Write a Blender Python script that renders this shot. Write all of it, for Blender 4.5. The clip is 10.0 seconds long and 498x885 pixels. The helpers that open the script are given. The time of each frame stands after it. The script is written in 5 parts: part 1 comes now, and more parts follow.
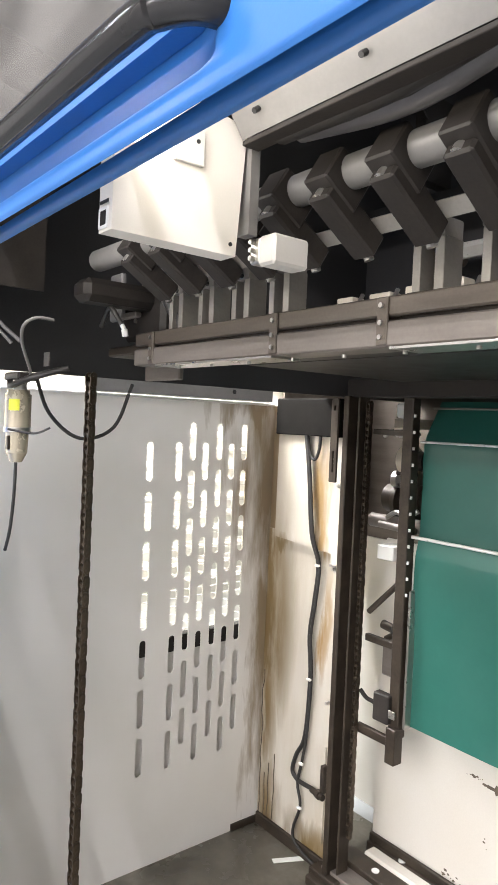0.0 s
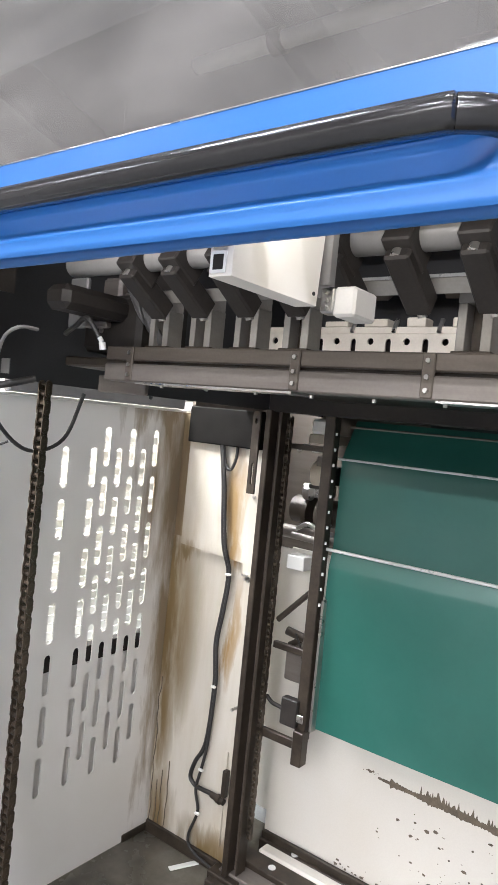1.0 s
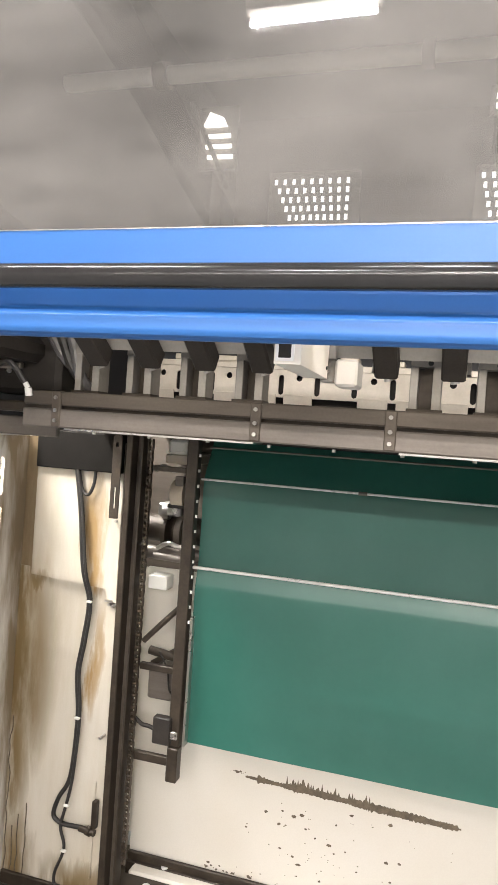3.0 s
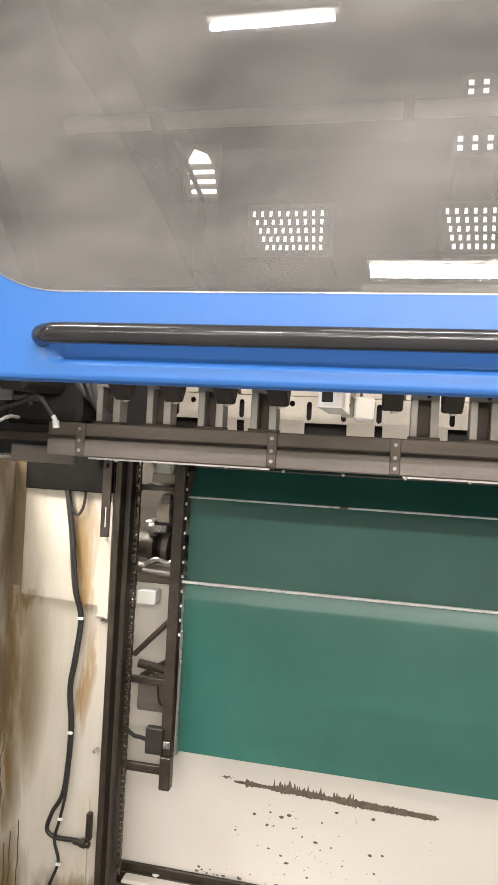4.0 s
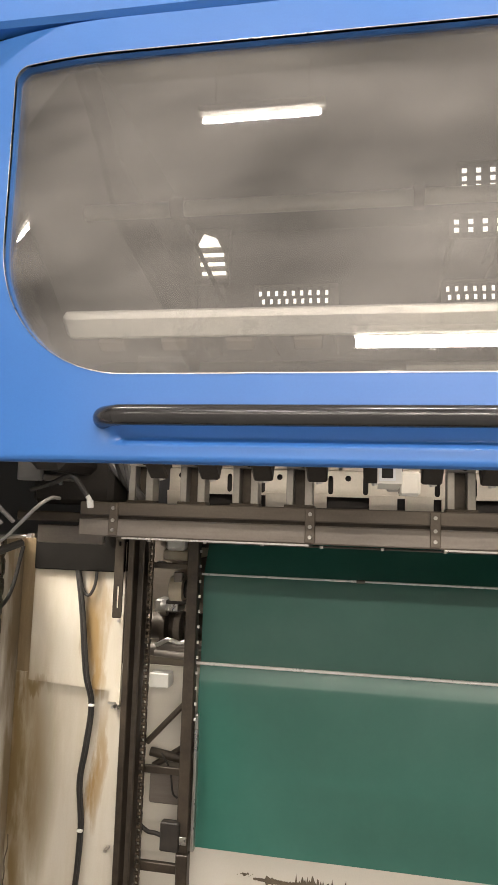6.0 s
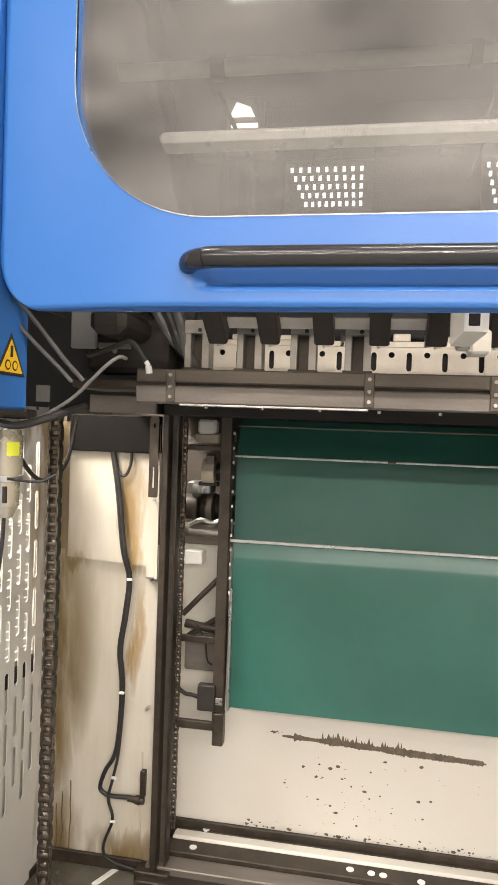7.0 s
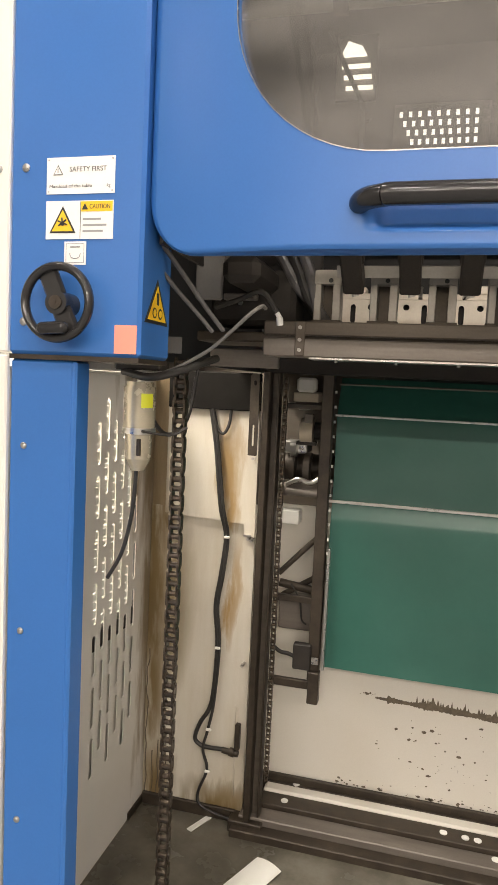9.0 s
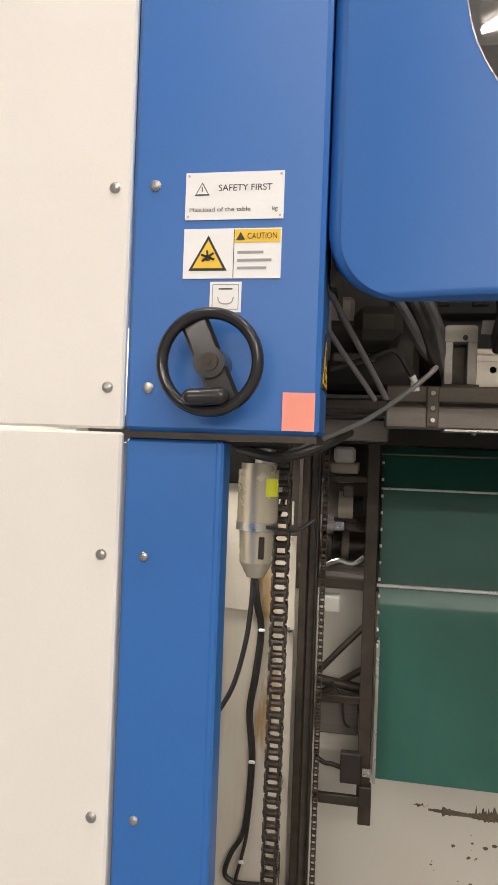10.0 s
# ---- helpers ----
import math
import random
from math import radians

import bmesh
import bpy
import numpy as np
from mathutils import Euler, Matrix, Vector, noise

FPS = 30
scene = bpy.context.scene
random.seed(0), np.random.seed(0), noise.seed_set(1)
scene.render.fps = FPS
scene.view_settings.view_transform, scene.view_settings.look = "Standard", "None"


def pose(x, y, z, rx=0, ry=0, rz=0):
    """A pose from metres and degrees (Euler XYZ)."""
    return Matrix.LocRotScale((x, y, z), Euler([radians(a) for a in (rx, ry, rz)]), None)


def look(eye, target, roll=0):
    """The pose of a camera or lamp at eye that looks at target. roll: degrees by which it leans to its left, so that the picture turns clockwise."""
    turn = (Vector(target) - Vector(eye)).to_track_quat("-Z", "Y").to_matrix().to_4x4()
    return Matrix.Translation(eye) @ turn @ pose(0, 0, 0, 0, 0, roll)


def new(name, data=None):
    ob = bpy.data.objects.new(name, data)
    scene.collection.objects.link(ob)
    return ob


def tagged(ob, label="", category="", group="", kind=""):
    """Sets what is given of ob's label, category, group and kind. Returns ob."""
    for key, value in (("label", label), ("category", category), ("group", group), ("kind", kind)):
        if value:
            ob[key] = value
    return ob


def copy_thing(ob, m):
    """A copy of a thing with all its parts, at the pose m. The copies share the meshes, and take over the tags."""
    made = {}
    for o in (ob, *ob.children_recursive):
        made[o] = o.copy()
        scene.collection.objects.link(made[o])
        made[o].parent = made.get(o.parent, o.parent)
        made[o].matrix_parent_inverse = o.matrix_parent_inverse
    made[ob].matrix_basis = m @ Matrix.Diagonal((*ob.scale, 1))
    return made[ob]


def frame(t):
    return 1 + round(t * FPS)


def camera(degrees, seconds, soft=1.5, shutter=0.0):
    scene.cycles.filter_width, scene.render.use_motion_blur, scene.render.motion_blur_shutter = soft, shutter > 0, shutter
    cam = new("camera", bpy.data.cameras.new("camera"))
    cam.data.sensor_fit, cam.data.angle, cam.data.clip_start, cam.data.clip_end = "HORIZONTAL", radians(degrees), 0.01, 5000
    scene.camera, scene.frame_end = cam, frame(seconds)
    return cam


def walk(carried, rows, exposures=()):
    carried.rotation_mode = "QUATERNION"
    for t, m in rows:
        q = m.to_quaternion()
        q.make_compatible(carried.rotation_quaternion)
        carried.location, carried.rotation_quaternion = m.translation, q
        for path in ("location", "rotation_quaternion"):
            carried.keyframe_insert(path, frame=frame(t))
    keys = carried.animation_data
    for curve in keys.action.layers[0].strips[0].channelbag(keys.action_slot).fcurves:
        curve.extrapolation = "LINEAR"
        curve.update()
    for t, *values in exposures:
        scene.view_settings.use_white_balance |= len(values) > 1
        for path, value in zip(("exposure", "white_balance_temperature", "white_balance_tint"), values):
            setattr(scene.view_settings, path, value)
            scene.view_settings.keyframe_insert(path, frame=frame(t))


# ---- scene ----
cam = camera(39.8, 10.0)
PATH = [
    (0, (0.042, -0.055, 1.691), (-1.528, 1.183, 1.631), 2.5),
    (0.5, (-0.137, -0.095, 1.706), (-1.532, 1.335, 1.611), 5.3),
    (1, (-0.221, -0.304, 1.754), (-1.423, 1.293, 1.69), 5.6),
    (1.5, (-0.364, -0.248, 1.757), (-1.381, 1.474, 1.744), 2.6),
    (2, (-0.511, -0.313, 1.773), (-1.297, 1.526, 1.762), 4.4),
    (2.5, (-0.585, -0.494, 1.802), (-1.176, 1.416, 1.781), 5.0),
    (2.7, (-0.558, -0.507, 1.815), (-1.158, 1.401, 1.786), 4.6),
    (3.8, (-0.637, -0.669, 1.866), (-1.057, 1.287, 1.838), 2.6),
    (4, (-0.677, -0.697, 1.865), (-1.089, 1.26, 1.869), 3.1),
    (4.5, (-0.726, -0.727, 1.879), (-1.117, 1.234, 1.936), 3.7),
    (5, (-0.729, -0.71, 1.881), (-1.111, 1.251, 1.981), 3.5),
    (5.2, (-0.709, -0.676, 1.879), (-1.087, 1.283, 2.028), 1.5),
    (6.3, (-0.852, -0.744, 1.854), (-1.205, 1.213, 2.071), 2.0),
    (6.5, (-0.887, -0.751, 1.825), (-1.229, 1.217, 1.929), 1.7),
    (7, (-0.925, -0.747, 1.775), (-1.274, 1.221, 1.72), 2.0),
    (7.5, (-0.923, -0.72, 1.752), (-1.322, 1.233, 1.591), 2.3),
    (8, (-0.959, -0.728, 1.755), (-1.407, 1.213, 1.576), 2.5),
    (8.5, (-0.997, -0.757, 1.746), (-1.463, 1.181, 1.572), 2.8),
    (9, (-1.084, -0.734, 1.752), (-1.596, 1.192, 1.581), 2.7),
    (9.5, (-1.227, -0.57, 1.752), (-1.779, 1.352, 1.791), 1.8),
    (10, (-1.489, -0.521, 1.768), (-1.831, 1.449, 1.784), 2.1),
]
walk(cam, [(t, look(eye, target, roll)) for t, eye, target, roll in PATH],
     [(0, 0.92, 5900, 10), (0.5, 0.8, 5750, 10), (1.0, 0.68, 5650, 10), (2.5, 0.76, 6150, 10), (4.0, 0.60, 6300, 10), (5.0, 0.4, 6400, 10), (6.5, 0.18, 6800, 10), (7.0, 0.52, 6550, 10),
      (7.5, 0.60, 6600, 10), (8.5, 0.60, 6750, 10), (9.0, 0.0, 6850, 10), (9.5, -0.3, 6500, 10), (10.0, -0.45, 6500, 10)])


# ---- light ----
world = bpy.data.worlds.new("world")
scene.world = world
world.use_nodes = True
world.node_tree.nodes["Background"].inputs["Color"].default_value = (0.75, 0.85, 1.0, 1)
world.node_tree.nodes["Background"].inputs["Strength"].default_value = 0.15


def area_lamp(name, x, y, z, sx, sy, power, colour):
    d = bpy.data.lights.new(name, "AREA")
    d.shape, d.size, d.size_y, d.energy, d.color = "RECTANGLE", sx, sy, power, colour
    ob = new(name, d)
    ob.matrix_world = pose(x, y, z)
    return tagged(ob, kind="structure")


HALL_WHITE, FAR_WHITE, WARM = (1.0, 0.925, 0.90), (1.0, 0.91, 0.83), (1.0, 0.88, 0.70)
# the tubes of the hall: x, y, z, length, power
# rows at y -0.6 and -13.3 are unseen, added to light hood and bay
HALL_TUBES = [(-2.6, -0.6, 4.8, 1.2, 46), (-0.4, -0.6, 4.8, 1.2, 46), (1.8, -0.6, 4.8, 1.2, 46), (-6.0, -3.5, 4.8, 0.9, 60), (-1.70, -3.4, 4.8, 0.88, 60), (0.62, -3.1, 4.8, 0.9, 60),
              (2.9, -3.5, 4.8, 0.9, 60)]
HALL_TUBES += [(-0.63 + 0.93 * k, -6.8, 4.8, 0.88, 190) for k in range(7)]
HALL_TUBES += [(-7.0 + 1.75 * k, -13.3, 4.8, 1.5, 330) for k in range(9)]
for lx, ly, lz, ll, lw in HALL_TUBES:
    if ly > -5:
        area_lamp("ceiling_lamp_light", lx, ly, lz - 0.02, ll, 0.035, lw, HALL_WHITE)
for ly, lx, ll, lw in ((-6.8, 2.2, 6.5, 330), (-13.3, 0.0, 15.5, 880)):
    lamp = area_lamp("ceiling_lamp_light", lx, ly, 4.76, ll, 0.10, lw, FAR_WHITE)
    lamp.matrix_world = pose(lx, ly, 4.76, 40, 0, 0)
for lx in (-1.20, -0.62, 0.0):
    lamp = area_lamp("press_lamp_light", lx, 0.375, 2.055, 0.40, 0.03, 0.5, WARM)
    lamp.matrix_world = pose(lx, 0.375, 2.055, 62, 0, 0)
# added light without a fixture, brightens the slots from behind the side wall
area_lamp("side_lamp_light", -2.40, 1.65, 2.6, 0.30, 1.8, 130, (1.0, 0.95, 0.88))


# ---- materials ----
def material(name, base, rough=0.5, metal=0.0, other=None, scale=6.0, amount=0.5, grain=0.15, bump=0.05, fine=180.0, coat=0.0, stretch=(1, 1, 1), spec=0.5, vary=0.0):
    """Base colour broken by a coarse and a fine noise, with a fine relief."""
    m = bpy.data.materials.new(name)
    m.use_nodes = True
    nt = m.node_tree
    b = nt.nodes["Principled BSDF"]
    N, K = nt.nodes.new, nt.links.new
    co = N("ShaderNodeTexCoord")
    mp = N("ShaderNodeMapping")
    mp.inputs["Scale"].default_value = stretch
    K(co.outputs["Object"], mp.inputs["Vector"])
    n1 = N("ShaderNodeTexNoise")
    n1.inputs["Scale"].default_value, n1.inputs["Detail"].default_value, n1.inputs["Roughness"].default_value = scale, 6, 0.62
    n2 = N("ShaderNodeTexNoise")
    n2.inputs["Scale"].default_value, n2.inputs["Detail"].default_value = fine, 3
    K(mp.outputs[0], n1.inputs["Vector"]), K(co.outputs["Object"], n2.inputs["Vector"])
    r1 = N("ShaderNodeValToRGB")
    r1.color_ramp.elements[0].position, r1.color_ramp.elements[1].position = 0.38, 0.68
    K(n1.outputs["Fac"], r1.inputs["Fac"])
    f = N("ShaderNodeMath")
    f.operation = "MULTIPLY"
    f.inputs[1].default_value = amount
    K(r1.outputs["Color"], f.inputs[0])
    mix = N("ShaderNodeMix")
    mix.data_type = "RGBA"
    mix.inputs[6].default_value = (*base, 1)
    mix.inputs[7].default_value = (*(other or [c * 0.7 for c in base]), 1)
    K(f.outputs[0], mix.inputs[0])
    g = N("ShaderNodeMapRange")
    g.inputs["To Min"].default_value, g.inputs["To Max"].default_value = 1 - grain, 1 + grain
    K(n2.outputs["Fac"], g.inputs["Value"])
    hsv = N("ShaderNodeHueSaturation")
    K(mix.outputs[2], hsv.inputs["Color"])
    if vary:
        inf = N("ShaderNodeObjectInfo")
        v = N("ShaderNodeMapRange")
        v.inputs["To Min"].default_value, v.inputs["To Max"].default_value = 1 - vary, 1 + vary
        K(inf.outputs["Random"], v.inputs["Value"])
        mu = N("ShaderNodeMath")
        mu.operation = "MULTIPLY"
        K(v.outputs[0], mu.inputs[0]), K(g.outputs[0], mu.inputs[1])
        K(mu.outputs[0], hsv.inputs["Value"])
    else:
        K(g.outputs[0], hsv.inputs["Value"])
    K(hsv.outputs["Color"], b.inputs["Base Color"])
    rr = N("ShaderNodeMapRange")
    rr.inputs["To Min"].default_value, rr.inputs["To Max"].default_value = max(0.02, rough - 0.12), min(1, rough + 0.12)
    K(n1.outputs["Fac"], rr.inputs["Value"]), K(rr.outputs[0], b.inputs["Roughness"])
    b.inputs["Metallic"].default_value, b.inputs["Coat Weight"].default_value, b.inputs["Specular IOR Level"].default_value = metal, coat, spec
    if bump:
        bp = N("ShaderNodeBump")
        bp.inputs["Strength"].default_value, bp.inputs["Distance"].default_value = bump, 0.002
        K(n2.outputs["Fac"], bp.inputs["Height"]), K(bp.outputs[0], b.inputs["Normal"])
    m["base_socket"] = hsv.name
    return m


def stained(m, colour, places, strength=0.85, axis=0):
    """Adds stains: soft upright patches (x, z, half width, half height) in world metres, broken by streaky noise."""
    nt = m.node_tree
    N, K = nt.nodes.new, nt.links.new
    b = nt.nodes["Principled BSDF"]
    src = b.inputs["Base Color"].links[0].from_socket
    geo = N("ShaderNodeNewGeometry")
    sep = N("ShaderNodeSeparateXYZ")
    K(geo.outputs["Position"], sep.inputs[0])
    mp = N("ShaderNodeMapping")
    mp.inputs["Scale"].default_value = (8, 8, 1.4)
    K(geo.outputs["Position"], mp.inputs["Vector"])
    nz = N("ShaderNodeTexNoise")
    nz.inputs["Scale"].default_value, nz.inputs["Detail"].default_value, nz.inputs["Roughness"].default_value = 1.6, 7, 0.6
    K(mp.outputs[0], nz.inputs["Vector"])
    total = None

    def op(kind, a, c):
        n = N("ShaderNodeMath")
        n.operation = kind
        for k, v in enumerate((a, c)):
            if isinstance(v, (int, float)):
                n.inputs[k].default_value = v
            else:
                K(v, n.inputs[k])
        return n.outputs[0]

    drift = op("MULTIPLY", op("SUBTRACT", nz.outputs["Fac"], 0.5), 0.22)
    for x, z, w, h in places:
        dx = op("DIVIDE", op("SUBTRACT", op("ADD", sep.outputs[axis], drift), x), w)
        dz = op("DIVIDE", op("SUBTRACT", op("ADD", sep.outputs[2], op("MULTIPLY", drift, 2.0)), z), h)
        d = op("ADD", op("MULTIPLY", dx, dx), op("MULTIPLY", dz, dz))
        v = op("SUBTRACT", 1.0, d)
        total = v if total is None else op("MAXIMUM", total, v)
    edge = op("ADD", op("MULTIPLY", total, 1.35), op("MULTIPLY", op("SUBTRACT", nz.outputs["Fac"], 0.5), 3.4))
    mr = N("ShaderNodeMapRange")
    mr.inputs["From Min"].default_value, mr.inputs["From Max"].default_value, mr.inputs["To Max"].default_value = -0.45, 1.35, strength
    K(edge, mr.inputs["Value"])
    mix = N("ShaderNodeMix")
    mix.data_type = "RGBA"
    mix.inputs[7].default_value = (*colour, 1)
    K(mr.outputs[0], mix.inputs[0]), K(src, mix.inputs[6])
    K(mix.outputs[2], b.inputs["Base Color"])
    return m


def emitting(name, colour, power):
    m = bpy.data.materials.new(name)
    m.use_nodes = True
    b = m.node_tree.nodes["Principled BSDF"]
    b.inputs["Base Color"].default_value = (*colour, 1)
    b.inputs["Emission Color"].default_value, b.inputs["Emission Strength"].default_value = (*colour, 1), power
    return m


BLUE = material("blue enamel", (0.030, 0.140, 0.42), 0.40, other=(0.026, 0.122, 0.37), scale=3, amount=0.5, grain=0.05, bump=0.035, fine=260)
WHITE = material("cream panel paint", (0.80, 0.755, 0.685), 0.42, other=(0.72, 0.67, 0.60), scale=2.5, amount=0.5, grain=0.04, bump=0.04, fine=500)
SIDEW = material("grey-white side sheet", (0.68, 0.65, 0.61), 0.5, other=(0.55, 0.52, 0.465), scale=1.6, amount=0.6, grain=0.04, bump=0.03, fine=300)
WALLS = stained(material("grey-white slotted sheet, oil-stained", (0.73, 0.70, 0.655), 0.5, other=(0.66, 0.625, 0.565), scale=1.6, amount=0.6, grain=0.04, bump=0.03, fine=300),
                (0.23, 0.165, 0.085), [(1.84, 1.50, 0.24, 0.55), (1.75, 1.75, 0.30, 0.09), (1.83, 0.75, 0.10, 0.8)], 0.92, 1)
COVER = stained(stained(material("cream cover paint, stained", (0.58, 0.54, 0.465), 0.45, other=(0.47, 0.41, 0.30), scale=3, amount=0.6, grain=0.06, bump=0.05, stretch=(4, 4, 0.7)),
                (0.175, 0.120, 0.050), [(-2.110, 1.15, 0.045, 0.9), (-2.095, 0.90, 0.135, 0.46), (-2.08, 1.20, 0.09, 0.07), (-2.11, 0.50, 0.05, 0.32), (-2.09, 0.10, 0.07, 0.20), (-1.80, 0.06, 0.22, 0.10)], 1.0),
                (0.30, 0.180, 0.055), [(-1.820, 1.43, 0.055, 0.22), (-1.80, 0.92, 0.030, 0.20), (-1.80, 1.30, 0.03, 0.14)], 0.9)
OILED = material("oil-soaked cream paint", (0.27, 0.205, 0.12), 0.45, other=(0.15, 0.10, 0.05), scale=3, amount=0.9, grain=0.08, bump=0.05, stretch=(5, 5, 0.7))
PLATE = material("white chipped plate", (0.60, 0.57, 0.51), 0.45, other=(0.58, 0.53, 0.44), scale=3, amount=0.4, grain=0.05, bump=0.05)
RUST = material("bare rusty steel", (0.135, 0.105, 0.070), 0.75, other=(0.06, 0.05, 0.038), scale=40, amount=0.8, grain=0.2, bump=0.2)
DARK = material("greasy dark steel", (0.034, 0.026, 0.019), 0.45, 0.35, other=(0.078, 0.060, 0.042), scale=14, amount=0.7, grain=0.2, bump=0.12)
# near black puts the shade inside the press into the colour
INNER = material("near-black inner sheet", (0.034, 0.033, 0.034), 0.6, other=(0.055, 0.053, 0.052), scale=3, amount=0.5)
SOOT = material("matt soot-black steel", (0.010, 0.009, 0.008), 0.9, other=(0.018, 0.016, 0.014), scale=6, amount=0.6, spec=0.04)
BLACK = material("black painted steel", (0.024, 0.021, 0.019), 0.5, other=(0.045, 0.038, 0.032), scale=12, amount=0.6, grain=0.2, bump=0.1, spec=0.22)
RAILM = material("worn grey steel", (0.185, 0.162, 0.140), 0.48, 0.35, other=(0.115, 0.096, 0.080), scale=10, amount=0.7, grain=0.12, bump=0.08, stretch=(0.3, 2, 3))
STEEL = material("bright steel", (0.50, 0.48, 0.45), 0.3, 0.9, other=(0.36, 0.34, 0.31), scale=16, amount=0.6, grain=0.1, bump=0.06)
RAILD = material("dark brown worn steel", (0.115, 0.095, 0.075), 0.48, 0.3, other=(0.07, 0.055, 0.042), scale=10, amount=0.7, grain=0.15, bump=0.1, stretch=(0.3, 2, 3))
RODM = material("bright polished rod", (0.82, 0.81, 0.78), 0.3, 0.25, other=(0.68, 0.66, 0.62), scale=30, amount=0.5, grain=0.05, bump=0.0)
TUBEM = material("grey painted tube", (0.21, 0.20, 0.19), 0.4, 0.1, other=(0.145, 0.138, 0.13), scale=8, amount=0.6, grain=0.06, bump=0.03)
COMB = material("pale machined steel", (0.66, 0.60, 0.50), 0.42, 0.1, other=(0.54, 0.48, 0.39), scale=14, amount=0.6, grain=0.08, bump=0.05)
BRACKET = material("grey zinc-plated steel", (0.33, 0.31, 0.28), 0.45, 0.3, other=(0.24, 0.22, 0.195), scale=12, amount=0.7, grain=0.1, bump=0.06)
CREAM = material("cream machined block", (0.52, 0.46, 0.36), 0.45, 0.1, other=(0.5, 0.43, 0.32), scale=12, amount=0.6, grain=0.1, bump=0.05)
GREEN = material("green polycarbonate", (0.020, 0.108, 0.082), 0.36, other=(0.046, 0.150, 0.122), scale=1.5, amount=0.6, grain=0.04, bump=0.015, fine=60, coat=0.04)
RUBBER = material("black rubber", (0.016, 0.015, 0.014), 0.5, other=(0.04, 0.034, 0.028), scale=25, amount=0.6, grain=0.2, bump=0.1)
CHAINM = material("oiled chain steel", (0.070, 0.056, 0.043), 0.35, 0.8, other=(0.16, 0.12, 0.085), scale=60, amount=0.7, grain=0.2, bump=0.1, vary=0.15)
PLASTIC = material("black handle plastic", (0.02, 0.019, 0.019), 0.17, other=(0.03, 0.028, 0.027), scale=8, amount=0.5, grain=0.08, bump=0.03)
FLOORM = material("oily grey floor", (0.155, 0.142, 0.112), 0.26, other=(0.038, 0.032, 0.022), scale=3.2, amount=0.95, grain=0.12, bump=0.08, fine=90)
HALLF = material("grey painted hall floor", (0.33, 0.34, 0.34), 0.5, other=(0.17, 0.17, 0.17), scale=1.5, amount=0.6)
HALLW = material("pale hall wall", (0.62, 0.62, 0.60), 0.7, other=(0.5, 0.5, 0.48), scale=1.0, amount=0.5)
BEAMM = material("dark grey beam paint", (0.10, 0.097, 0.092), 0.7, other=(0.06, 0.058, 0.055), scale=1.0, amount=0.6)
CEIL = material("grey hall ceiling", (0.36, 0.35, 0.335), 0.8, other=(0.16, 0.155, 0.15), scale=0.45, amount=0.9)
PAPER = material("white card", (0.85, 0.84, 0.78), 0.6, other=(0.8, 0.8, 0.72), scale=8, amount=0.4, grain=0.03, bump=0.02)
LABEL = material("label film", (0.80, 0.79, 0.76), 0.4, other=(0.72, 0.71, 0.68), scale=20, amount=0.4, grain=0.02, bump=0.0)
YELLOW = material("yellow label print", (0.80, 0.50, 0.02), 0.4, other=(0.7, 0.43, 0.02), scale=20, amount=0.4, grain=0.03, bump=0.0)
INK = material("black print", (0.02, 0.02, 0.02), 0.5, grain=0.03, bump=0.0)
GREYINK = material("grey print", (0.30, 0.30, 0.30), 0.5, grain=0.03, bump=0.0)
SALMON = material("salmon sticker", (0.86, 0.30, 0.22), 0.5, other=(0.8, 0.27, 0.2), scale=15, amount=0.4, grain=0.03, bump=0.0)
LIME = material("yellow-green sticker", (0.70, 0.72, 0.04), 0.45, grain=0.04, bump=0.0)
BOWL = material("cloudy brass-cream casing", (0.50, 0.44, 0.33), 0.26, 0.45, other=(0.38, 0.33, 0.24), scale=14, amount=0.5, grain=0.06, bump=0.02)
HOSE = material("grey hose", (0.095, 0.09, 0.088), 0.35, other=(0.13, 0.12, 0.12), scale=20, amount=0.5, grain=0.1, bump=0.03)
TUBE = emitting("lit lamp tube", (1.0, 0.98, 0.94), 14.0)
# glow in place of hall light coming through the vent slots
SLOT_GLOW = emitting("glowing slot backing", (1.0, 0.97, 0.92), 2.6)
# glow that replaces light falling on the louvre vent
LOUVRE_GLOW = emitting("glowing louvre bar", (1.0, 0.93, 0.80), 3.0)
WARMTUBE = emitting("lit warm lamp", (1.0, 0.90, 0.74), 4.0)


